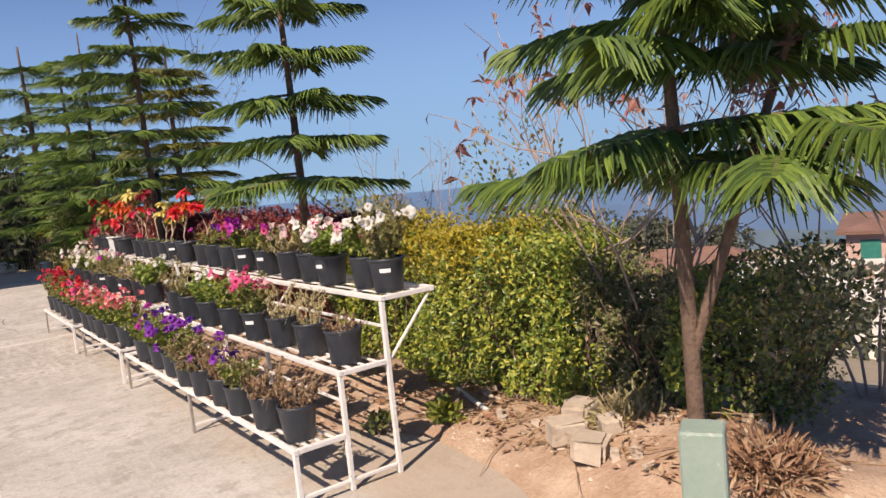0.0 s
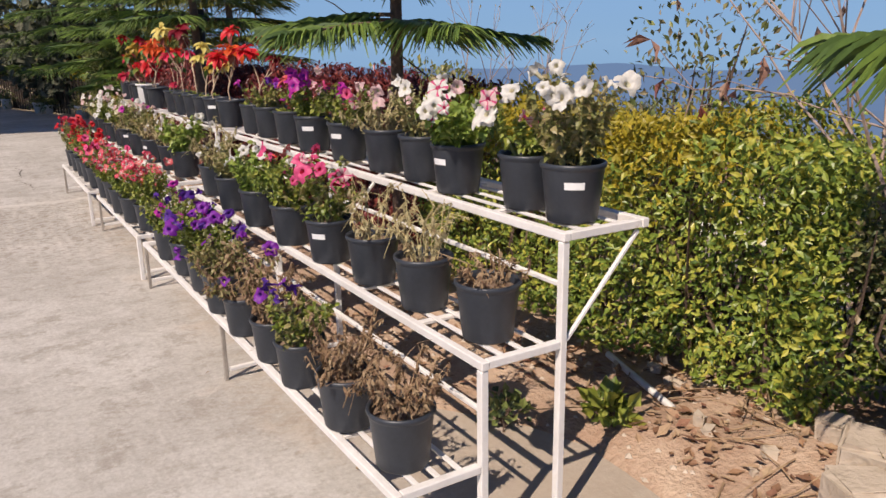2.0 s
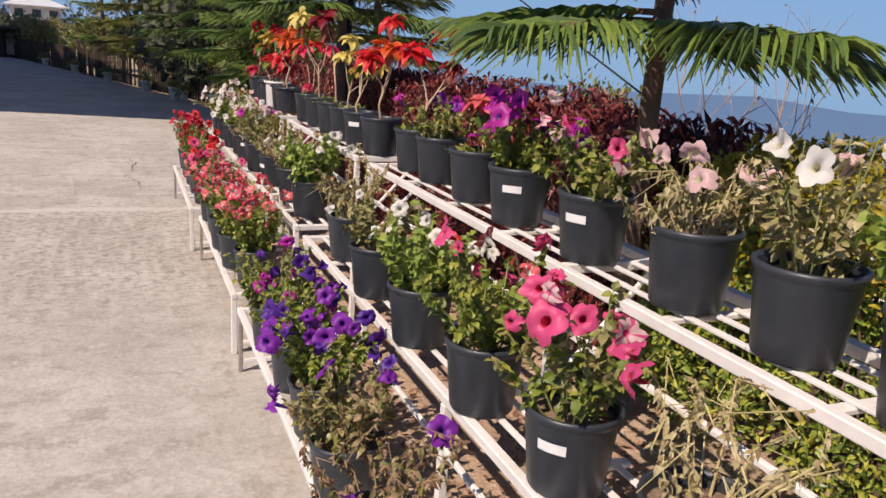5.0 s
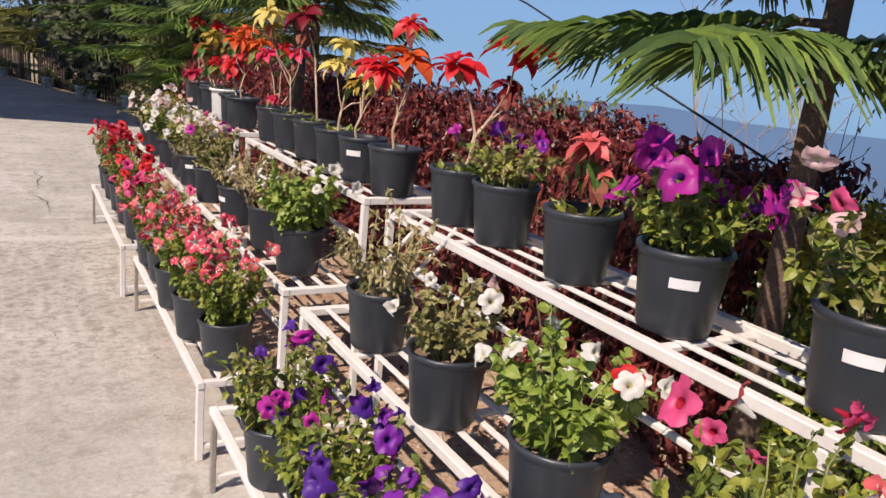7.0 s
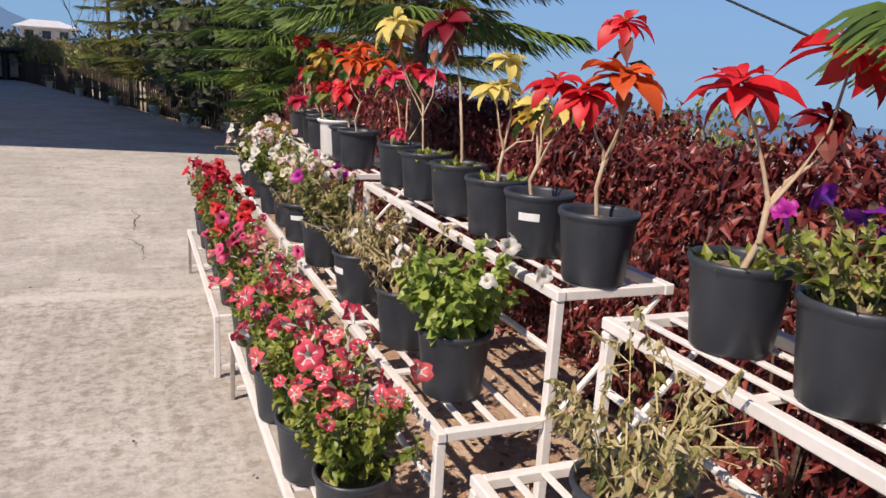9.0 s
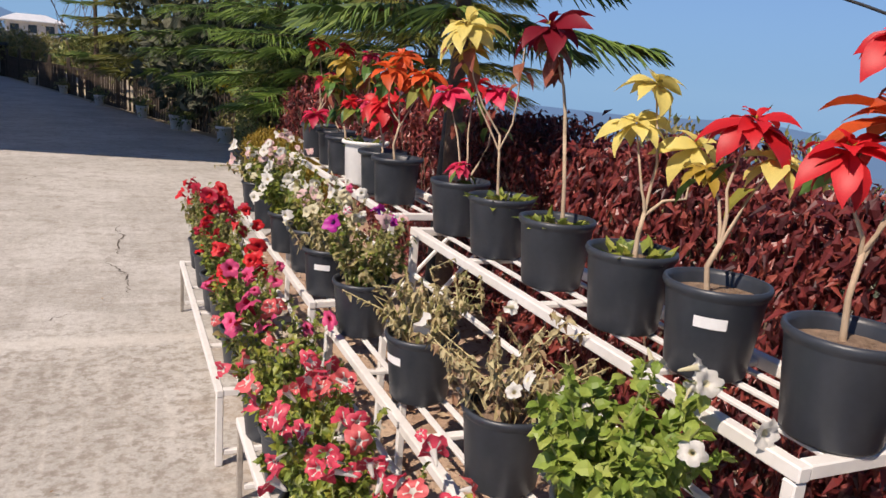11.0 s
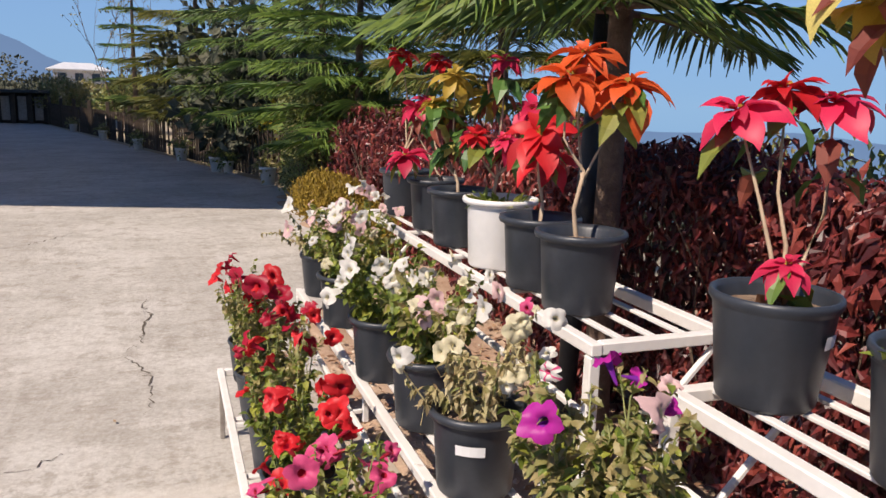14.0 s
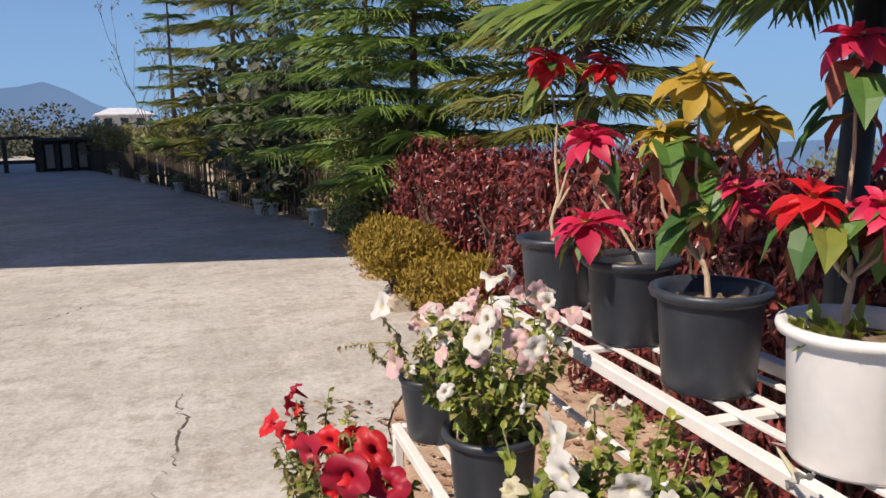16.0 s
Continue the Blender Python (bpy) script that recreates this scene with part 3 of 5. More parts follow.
# ---- trees ----
def araucaria(x, y, z0, height, whorls, reach, seed, needles, lean=(0.0, 0.0), trunk_r=0.06, droop=0.16, rows=34, hang=0.5, label="", per=6, turn=0.0, fork=None, blet=0.30):
    """A star pine: a tapered trunk and whorls of feathered branches with cord-like branchlets."""
    r = rng_of(seed)
    whorls = [w for w in whorls if w < height - 0.3]
    tree = tagged(empty("star_pine", pose(x, y, z0)), label or "dark green star pine with tiers of feathery branches", "tree")

    def trunk_at(z):
        s = z / height
        return np.array([lean[0] * s + 0.02 * math.sin(5 * s + seed), lean[1] * s + 0.02 * math.sin(4 * s + 2 * seed), z])

    stems = [[(trunk_at(height * s), max(0.008, trunk_r * (1.25 - s) * (1 + 0.25 * (s < 0.03)))) for s in np.linspace(0, 1, 22)]]
    if fork:
        fx, fy, fz, fh = fork
        base = trunk_at(fz)
        stems.append([(base + np.array([fx * min(1, s * 2.2) + 0.03 * s, fy * min(1, s * 2.2), (fh - fz) * s]), trunk_r * 0.8 * (1.1 - s)) for s in np.linspace(0, 1, 14)])
    axes, twig_v = [], []
    for wi, wz in enumerate(whorls):
        s_up = wz / height
        bl = reach * (1.0 - 0.62 * s_up) if wi else reach * 0.8
        off = r.uniform(0, 6.28) if turn is None else turn + wi * 0.55
        for b in range(per):
            a = off + 2 * math.pi * b / per + r.normal(0, 0.12)
            L = bl * r.uniform(0.82, 1.1)
            d = np.array([math.cos(a), math.sin(a), 0])
            sd = np.array([-math.sin(a), math.cos(a), 0])
            rise = r.uniform(0.02, 0.16)
            root = trunk_at(wz + r.uniform(-0.04, 0.04))
            if fork and b % 2 and wz > fork[2] + 0.4:
                root = root + np.array([fork[0], fork[1], 0])
            ss = np.linspace(0, 1, 9)
            line = [root + d * L * s + np.array([0, 0, L * (rise * s - (droop + 0.1) * s * s + droop * 0.75 * s ** 4)]) + sd * 0.03 * math.sin(3 * s + b) for s in ss]
            axes.append([(p, 0.014 * (1.05 - 0.85 * s) * (L / 1.0) ** 0.5) for p, s in zip(line, ss)])
            line = np.array(line)
            for side in (-1, 1):
                t = np.sort(np.clip(np.linspace(0.10, 1.0, rows) + r.normal(0, 0.008, rows), 0.08, 1))
                p0 = np.stack([np.interp(t, ss, line[:, k]) for k in range(3)], -1)
                ln_ = blet * (0.55 + 0.75 * np.sin(np.pi * np.clip(t * 0.93 + 0.07, 0, 1)) ** 0.8) * (L / 1.0) ** 0.6 * r.uniform(0.75, 1.15, rows)
                ang = np.radians(62 - 34 * t + r.normal(0, 6, rows))
                dirs = np.cos(ang)[:, None] * d + side * np.sin(ang)[:, None] * sd
                up = r.uniform(0.0, 0.35, rows)
                pts = []
                for q in (0.0, 0.35, 0.7, 1.0):
                    pts.append(p0 + dirs * (ln_ * q)[:, None] + np.array([0, 0, 1.0]) * (ln_ * (up * q - hang * q * q))[:, None])
                twig_v.append(np.stack(pts, 1))
    T = np.concatenate(twig_v)
    n = len(T)
    rad = np.array([0.0065, 0.0085, 0.007, 0.002])
    tan = unit(T[:, 3] - T[:, 0])
    s1 = unit(np.cross(tan, np.array([0.1, 0.2, 1.0])))
    s2 = np.cross(tan, s1)
    v = np.empty((n, 4, 3, 3))
    for k in range(3):
        a = 2 * math.pi * k / 3
        v[:, :, k] = T + (s1 * math.cos(a) + s2 * math.sin(a))[:, None, :] * rad[None, :, None]
    q = []
    for i in range(3):
        for k in range(3):
            m = (k + 1) % 3
            q.append((i * 3 + k, i * 3 + m, i * 3 + 3 + m, i * 3 + 3 + k))
    f = (np.arange(n)[:, None, None] * 12 + np.array(q)[None]).reshape(-1, 4)
    tv, tf = tubes(stems + axes, 8)
    link_mesh("trunk", raw("trunk", tv, tf, True), BARK, tree)
    link_mesh("crown", raw("crown", v.reshape(-1, 3), f), needles, tree)
    return tree


PINE = "dark green star pine with feathery tiers"
araucaria(0.77, 2.42, 0.0, 4.6, [1.68, 2.0, 2.34, 2.72, 3.08, 3.45, 3.8, 4.15], 1.12, 11, L_NEEDLE, (-0.05, 0.0), 0.040, 0.12, 58, 0.6, PINE + " behind the rack", 6, 0.5, None, 0.24)
araucaria(0.78, 6.80, 0.0, 5.6, [1.84, 2.12, 2.45, 2.8, 3.15, 3.5, 3.9, 4.3, 4.7, 5.1], 1.2, 23, L_NEEDLE, (-0.12, 0.0), 0.046, 0.14, 54, 0.5, PINE + " and a ringed trunk", 6, 0.2, None, 0.25)
araucaria(0.76, -1.40, 0.12, 4.4, [1.44, 1.58, 1.92, 2.06, 2.38, 2.5, 2.85, 3.2], 1.15, 37, L_NEEDLE, (-0.04, 0.03), 0.034, 0.11, 74, 0.7, PINE + " forked low into two trunks", 6, 0.35, (0.30, -0.40, 0.58, 3.8), 0.25)
araucaria(1.69, 14.6, 0.08, 5.2, [0.8, 1.05, 1.3, 1.55, 1.8, 2.1, 2.4, 2.7, 3.0, 3.4, 3.8, 4.2, 4.6], 1.75, 41, L_NEEDLE_LIT, (0.0, 0.0), 0.06, 0.10, 34, 0.4, "bright green young star pine beside the fence", 8, 0.1, None, 0.36)
araucaria(1.08, 18.4, 0.08, 5.6, [1.1, 1.5, 1.9, 2.3, 2.8, 3.3, 3.8, 4.4, 5.0, 5.6, 6.2, 7.0, 7.8, 8.6], 2.1, 43, L_NEEDLE, (0.0, 0.0), 0.10, 0.12, 36, 0.45, "tall dark star pine behind the fence", 7, 0.3, None, 0.42)
araucaria(-0.08, 22.9, 0.06, 5.4, [0.9, 1.3, 1.7, 2.1, 2.6, 3.1, 3.6, 4.1, 4.7, 5.3, 5.9, 6.5, 7.2], 1.9, 47, L_NEEDLE_OLIVE, (0.0, 0.0), 0.08, 0.10, 34, 0.4, "olive-green star pine lit by the sun behind the fence", 7, 0.2, None, 0.42)
araucaria(-1.59, 28.8, 0.04, 5.5, [1.2, 1.7, 2.2, 2.7, 3.2, 3.7, 4.2, 4.6, 5.0], 1.35, 53, L_NEEDLE, (0.0, 0.0), 0.07, 0.06, 22, 0.3, "slim young star pine behind the fence", 6, 0.2, None, 0.34)
araucaria(2.9, 12.6, 0.1, 4.6, [1.3, 1.6, 1.9, 2.2, 2.5, 2.8, 3.2, 3.6, 4.0, 4.6, 5.2, 5.8], 1.7, 59, L_NEEDLE_OLIVE, (0.0, 0.0), 0.08, 0.12, 34, 0.45, "olive-green star pine beyond the red hedge", 7, 0.2, None, 0.4)
araucaria(2.3, 20.5, 0.1, 5.4, [1.4, 2.1, 2.8, 3.5, 4.2, 5.0, 5.8, 6.6, 7.4], 2.0, 61, L_NEEDLE, (0.0, 0.0), 0.1, 0.12, 26, 0.45, "dark star pine at the back of the garden", 7, 0.4, None, 0.42)


def hedge(name, label, x0, x1, y0, y1, z1, count, size, material, seed, top_material=None, bumpy=0.07, long=2.0, hang=0.0, gold_from=0.0, gold_y=(-9, 99), stems=BARK):
    """A dense hedge: many leaves near the faces of an uneven block, on a dark twiggy inside."""
    r = rng_of(seed)
    ob = tagged(empty(name, pose((x0 + x1) / 2, (y0 + y1) / 2, float(bed_z(x0, (y0 + y1) / 2)))), label, "hedge")
    zb = float(bed_z(x0, (y0 + y1) / 2))
    ox, oy = (x0 + x1) / 2, (y0 + y1) / 2
    w, d, h = x1 - x0, y1 - y0, z1 - zb
    face = r.uniform(0, 1, count)
    areas = np.array([d * h * 1.3, w * h * 0.6, w * h * 0.6, w * d, d * h * 0.25])
    cut = np.cumsum(areas / areas.sum())
    k = np.searchsorted(cut, face)
    u, v_, dep = r.uniform(0, 1, count), r.uniform(0, 1, count), np.abs(r.normal(0, 0.13, count))
    p = np.empty((count, 3))
    nrm = np.empty((count, 3))
    for i, (nx, ny, nz) in enumerate(((-1, 0, 0), (0, -1, 0), (0, 1, 0), (0, 0, 1), (1, 0, 0))):
        m = k == i
        a, b, c = u[m], v_[m], dep[m]
        nrm[m] = (nx, ny, nz)
        if i in (0, 4):
            p[m] = np.stack([(x0 + c) if i == 0 else (x1 - c), y0 + a * d, zb + b * h], -1)
        elif i in (1, 2):
            p[m] = np.stack([x0 + a * w, (y0 + c) if i == 1 else (y1 - c), zb + b * h], -1)
        else:
            p[m] = np.stack([x0 + a * w, y0 + b * d, z1 - c], -1)
    wob = bumpy * (np.sin(4.1 * p[:, 1] + 2.3 * p[:, 2] + seed) + np.sin(9.7 * p[:, 1] - 6.1 * p[:, 2] + 1.7 * seed) * 0.6 + np.sin(17 * p[:, 1] + 13 * p[:, 2]) * 0.35)
    p += nrm * wob[:, None]
    edge = np.clip((p[:, 2] - (z1 - 0.25)) / 0.25, 0, 1) * (k == 0)
    p[:, 0] += edge ** 2 * 0.12
    p[:, 2] = np.maximum(p[:, 2], zb + 0.02)
    ax = nrm * 0.45 + r.normal(0, 0.75, (count, 3)) + np.array([0, 0, 0.1 - hang])
    nor = nrm * 0.6 + np.array(SUN_TO) * 0.7 + r.normal(0, 0.4, (count, 3))
    ln_ = size * r.uniform(0.6, 1.3, count)
    p -= np.array([ox, oy, zb])
    gold = np.zeros(count, bool)
    if top_material:
        gz_ = p[:, 2] / h
        yy = p[:, 1] + oy
        gold = (gz_ + r.normal(0, 0.10, count) > gold_from) & (yy + r.normal(0, 0.15, count) > gold_y[0]) & (yy < gold_y[1])
    vv, ff = leaves(p[~gold], ax[~gold], nor[~gold], ln_[~gold], ln_[~gold] / long, 0.15 + hang * 0.3)
    tagged(link_mesh("foliage", raw("foliage", vv, ff), material, ob), kind="stuff")
    if gold.any():
        vv, ff = leaves(p[gold], ax[gold], nor[gold], ln_[gold], ln_[gold] / long, 0.15)
        tagged(link_mesh("golden_foliage", raw("golden_foliage", vv, ff), top_material, ob, "yellow young leaves"), kind="stuff")
    lines = []
    for i in range(int(d * w * 34) + 6):
        b = np.array([r.uniform(x0 + 0.12, x1 - 0.12) - ox, r.uniform(y0 + 0.1, y1 - 0.1) - oy, 0.0])
        for j in range(3):
            e = b + np.array([r.normal(0, 0.16), r.normal(0, 0.16), h * r.uniform(0.6, 0.97)])
            m_ = (b + e) / 2 + r.normal(0, 0.05, 3)
            lines.append([(b, 0.011), (m_, 0.007), (e, 0.003)])
    tv, tf = tubes(lines, 4)
    tagged(link_mesh("branchwork", raw("branchwork", tv, tf), stems, ob), kind="stuff")
    return ob


hedge("hedge", "clipped green hedge with golden-yellow young top leaves", 1.12, 1.95, -0.15, 2.75, 1.16, 34000, 0.044, L_HEDGE, 3, L_GOLD, 0.09, 2.2, 0.0, 0.78, (0.45, 99))
hedge("shrub_hedge", "dark leafy shrub hedge, part dry, beside the forked tree", 1.32, 2.1, -1.52, -0.1, 0.86, 17000, 0.037, L_MIXED, 5, L_HEDGE, 0.15, 1.8, 0.0, -0.2, (-1.3, -0.9))
hedge("red_hedge", "dark red copperleaf hedge with drooping leaves", 1.08, 1.9, 2.9, 9.2, 1.26, 36000, 0.076, L_RED, 7, None, 0.085, 2.9, 1.3)
hedge("red_hedge", "dark red copperleaf hedge with drooping leaves, farther part", 1.15, 1.9, 9.25, 14.0, 1.20, 14000, 0.09, L_RED, 9, None, 0.11, 2.9, 1.3)
hedge("box_hedge", "dense clipped dark green hedge in the shade", 0.80, 2.10, 14.5, 16.2, 1.45, 12000, 0.06, L_DARK, 13, None, 0.05, 1.8)


# ---- potted plants ----
def pot_meshes():
    made = {}
    for key, r0, r1, h in (("s", 0.078, 0.096, 0.176), ("m", 0.082, 0.103, 0.188), ("l", 0.090, 0.110, 0.205), ("f", 0.084, 0.107, 0.190)):
        lip = 0.011 if key in ("f", "l") else 0.003
        v, f = lathe([(r0 * 0.96, 0.0), (r0, 0.006), (r1 - 0.001 - lip, h - 0.024), (r1 - lip, h - 0.021), (r1 + 0.001, h - 0.016), (r1 + 0.004, h - 0.008), (r1 + 0.002, h), (r1 - 0.003 - lip * 0.5, h), (r1 - 0.006 - lip, h - 0.01), (r1 - 0.012 - lip, h - 0.07)], 32)
        f.append(tuple(range(31, -1, -1)))
        me = raw("pot", v, f, True)
        rg = rng_of(int(h * 1000))
        sv, sf = [(0, 0, h - 0.022)], []
        for ring, q in ((1, 0.5), (2, 1.0)):
            for i in range(20):
                a = 2 * math.pi * i / 20
                sv.append(((r1 - 0.008 - lip) * q * math.cos(a), (r1 - 0.008 - lip) * q * math.sin(a), h - 0.03 + rg.uniform(-0.006, 0.008) * (q < 1)))
        for i in range(20):
            k = (i + 1) % 20
            sf += [(0, 1 + i, 1 + k), (1 + i, 21 + i, 21 + k, 1 + k)]
        made[key] = (me, raw("soil", sv, sf, True), r0, r1, h)
    return made


POTS = pot_meshes()
for key in POTS:
    POTS[key][1].materials.append(POT_SOIL)
POT_BLACK_ME = {k: POTS[k][0] for k in POTS}
for k in POTS:
    POT_BLACK_ME[k].materials.append(POT_BLACK)
POT_WHITE_ME = POTS["l"][0].copy()
POT_WHITE_ME.materials[0] = POT_WHITE


def tag_mesh(r, z, w, h):
    """A paper label that follows the pot's wall."""
    v, f = [], []
    for i in range(5):
        a = (i / 4 - 0.5) * w / r
        for dz in (0, h):
            rr = r + (dz + z) * 0.104
            v.append((rr * math.cos(a), rr * math.sin(a), z + dz))
    for i in range(4):
        f.append((2 * i, 2 * i + 2, 2 * i + 3, 2 * i + 1))
    return raw("paper_tag", v, f)


TAG = tag_mesh(0.0845, 0.112, 0.055, 0.023)
TAG.materials.append(PAPER)


def flower_mesh(name, petal_m, throat_m, star, seed):
    """A trumpet flower with five ruffled lobes, one unit in radius, opening along +z."""
    r = rng_of(seed)
    n = 25
    fold, squeeze, wave = r.uniform(-0.8, 0.5), r.uniform(0.58, 1.0), r.uniform(0, 6)
    v = [(0, 0, -1.15)]
    for ri, (rad, z) in enumerate(((0.10, -1.0), (0.25, -0.14), (0.66, 0.03), (1.0, -0.04))):
        for i in range(n):
            a = 2 * math.pi * i / n
            lob = abs(math.sin(2.5 * a)) ** 0.7
            k = rad * ((0.80 + 0.24 * lob if ri == 3 else 0.94 + 0.08 * lob) + r.normal(0, 0.018) * (ri > 1))
            v.append((k * math.cos(a), k * math.sin(a) * squeeze, z + fold * (k * math.cos(a)) ** 2 * (ri > 1) + (ri > 1) * (-0.10 * lob * (ri - 1.5) + r.normal(0, 0.03) + (0.16 * math.sin(a * 2 + wave) + 0.10 * math.sin(7 * a + 2 * wave)) * (ri == 3))))
    f, mi = [], []
    for i in range(n):
        j = (i + 1) % n
        f.append((0, 1 + i, 1 + j))
        mi.append(1)
        for ri in range(3):
            f.append((1 + ri * n + i, 1 + (ri + 1) * n + i, 1 + (ri + 1) * n + j, 1 + ri * n + j))
            mi.append(1 if ri == 0 or (star is None and ri == 1 and i % 5 == 2) or (star and (i % 5 in (2,)) and ri >= 1) else 0)
    me = raw(name, v, f, True)
    me.materials.append(petal_m)
    me.materials.append(throat_m)
    me.polygons.foreach_set("material_index", mi)
    return me


FLOWERS = {}
for fname, pm, tm, star in (("red", "red", "crimson", False), ("crimson", "crimson", "crimson", False), ("coral", "coral", "white", None), ("pink", "pink", "crimson", False),
                            ("palepink", "palepink", "cream", False), ("magenta", "magenta", "purple", False), ("purple", "purple", "violet", False), ("violet", "violet", "violet", False),
                            ("white", "white", "cream", False), ("cream", "cream", "cream", False), ("pinkstar", "white", "pink", True), ("rose", "palepink", "pink", True), ("redwhite", "rosered", "white", None)):
    FLOWERS[fname] = [flower_mesh("flower", PET[pm], PET[tm], star, 100 + k) for k in range(6)]

LEAF = {"lush": (L_GREEN, GREEN_STEM), "lime": (L_LIME, GREEN_STEM), "faded": (L_FADED, GREEN_STEM), "dry": (L_DRY, DRY_STEM), "straw": (L_STRAW, STRAW_STEM)}


def potted(name, x, y, z, size, label, category, white=False, tag=None, spin=0.0):
    ob = tagged(empty(name, pose(x, y, z, 0, 0, spin)), label, category, group="potted plants on the racks")
    pot = new("pot", POT_WHITE_ME if white else POT_BLACK_ME[size])
    pot.parent = ob
    if white:
        pot["label"] = "white plastic pot"
    soil = new("soil", POTS[size][1])
    soil.parent = pot
    if tag is not None:
        t = new("paper_tag", TAG)
        t.parent = pot
        t.matrix_basis = pose(0, 0, 0.0, 0, 0, tag - spin)
        t["label"] = "white paper tag"
    return ob


def petunia(x, y, z, size, colours, kind, seed, height=0.22, spread=0.15, tag=None, stems=15, leaf=0.048, per=9, fr=0.040, label=None, second=None, flop=0.25):
    r = rng_of(1000 + seed)
    spread *= 0.86
    words = {"lush": "leafy green", "lime": "light green leafy", "faded": "half-faded", "dry": "dried brown", "straw": "withered straw-coloured"}[kind]
    names = {"redwhite": "pink-and-white", "pinkstar": "pink-striped white", "palepink": "pale pink", "rose": "rose-striped", "coral": "coral and white"}
    main = list(colours)[:2]
    text = label or (words + (" petunia with " + " and ".join(names.get(c, c) for c in main) + " flowers" if main else " plant without flowers") + ", black pot")
    ob = potted("potted_plant", x, y, z, size, text, "potted plant", tag=tag)
    r1, h = POTS[size][3], POTS[size][4]
    withered = kind in ("dry", "straw")
    per = int(per * (6.5 if withered else 3.8))
    leaf *= 1.0 if withered else 0.82
    stems = int(stems * (0.68 if withered else 1.25))
    lines, P, A, N, L = [], [], [], [], []
    tips = []
    for i in range(stems):
        a = 2 * math.pi * (i + r.uniform(-0.4, 0.4)) / stems
        q = math.sqrt(r.uniform(0.05, 1.0))
        rad = np.array([math.cos(a), math.sin(a), 0])
        p0 = rad * r.uniform(0.01, 0.06) + np.array([0, 0, h - 0.03])
        top = p0 + rad * spread * q + np.array([0, 0, height * r.uniform(0.62, 1.1) * (1.06 - flop * q * q)])
        m1 = p0 + (top - p0) * 0.4 + rad * 0.03 * r.uniform(-0.5, 1) + np.array([0, 0, 0.02])
        m2 = p0 + (top - p0) * 0.75 + r.normal(0, 0.032 if withered else 0.012, 3)
        top = top + (r.normal(0, 0.03, 3) - np.array([0, 0, 0.02]) if withered else 0)
        thick = 0.0026 if withered else 0.0026
        lines.append([(p0, thick), (m1, thick * 0.9), (m2, thick * 0.75), (top, thick * 0.5)])
        tips.append((top, rad))
        if kind in ("dry", "straw"):
            for _ in range(1):
                b = m1 + (m2 - m1) * r.uniform(0, 1)
                lines.append([(b, thick * 0.7), (b + r.normal(0, 0.02, 3) + np.array([0, 0, 0.015]), thick * 0.5), (b + r.normal(0, 0.035, 3), thick * 0.3)])
        pts = np.array([p0, m1, m2, top])
        k = r.integers(max(2, per - 3), per + 2)
        s = np.sort(r.uniform(0.12, 1.0, k))
        pp = np.stack([np.interp(s, [0, 0.4, 0.75, 1], pts[:, c]) for c in range(3)], -1)
        out = rad[None] * 0.5 + r.normal(0, 0.75, (k, 3)) + np.array([0, 0, 0.15 if kind in ("lush", "lime", "faded") else -0.5])
        P.append(pp)
        A.append(out)
        N.append(np.array([0, 0, 1.0]) + r.normal(0, 0.5, (k, 3)))
        L.append(leaf * (0.50 if withered else 0.80) * r.uniform(0.6, 1.25, k) * (1.15 - 0.4 * s))
    lines_v, lines_f = tubes(lines, 4)
    tagged(link_mesh("stalk", raw("stalk", lines_v, lines_f), LEAF[kind][1], ob), kind="stuff")
    P, A, N, L = np.concatenate(P), np.concatenate(A), np.concatenate(N), np.concatenate(L)
    slim = 0.80 if kind == "lime" else 0.66 if kind == "lush" else 0.60 if kind == "faded" else 0.56
    pick = r.uniform(0, 1, len(P)) < (0.35 if second else 0.0)
    for mask, mat_ in ((~pick, LEAF[kind][0]), (pick, LEAF[second][0] if second else None)):
        if mask.any():
            v, f = broad_leaves(P[mask], A[mask], N[mask], L[mask], L[mask] * slim, 0.8 if withered else 0.22)
            tagged(link_mesh("foliage", raw("foliage", v, f), mat_, ob), kind="stuff")
    lift = np.array([-0.45, -0.40, 0.45])
    for c, n in colours.items():
        for j in range(int(n * 1.15)):
            top, rad = tips[r.integers(0, len(tips))]
            d = unit(rad * 0.7 + lift + r.normal(0, 0.35, 3))
            pos = top + rad * r.uniform(-0.02, 0.03) + np.array([-0.01, -0.01, 0.02]) + r.normal(0, 0.022, 3)
            fl = new("flower", FLOWERS[c][r.integers(0, 6)])
            fl.parent = ob
            sc = 0.92 * fr * r.uniform(0.65, 1.15)
            wilt = r.uniform(0, 1) < (0.28 if kind in ("lush", "lime") else 0.45)
            m = Matrix.Translation(Vector(pos)) @ Vector(d).to_track_quat("Z", "Y").to_matrix().to_4x4() @ Matrix.Rotation(r.uniform(0, 6.28), 4, "Z")
            fl.matrix_basis = m @ Matrix.Diagonal((sc * (0.62 if wilt else 1), sc * (0.8 if wilt else 1), sc * (1.25 if wilt else 1), 1))
    return ob


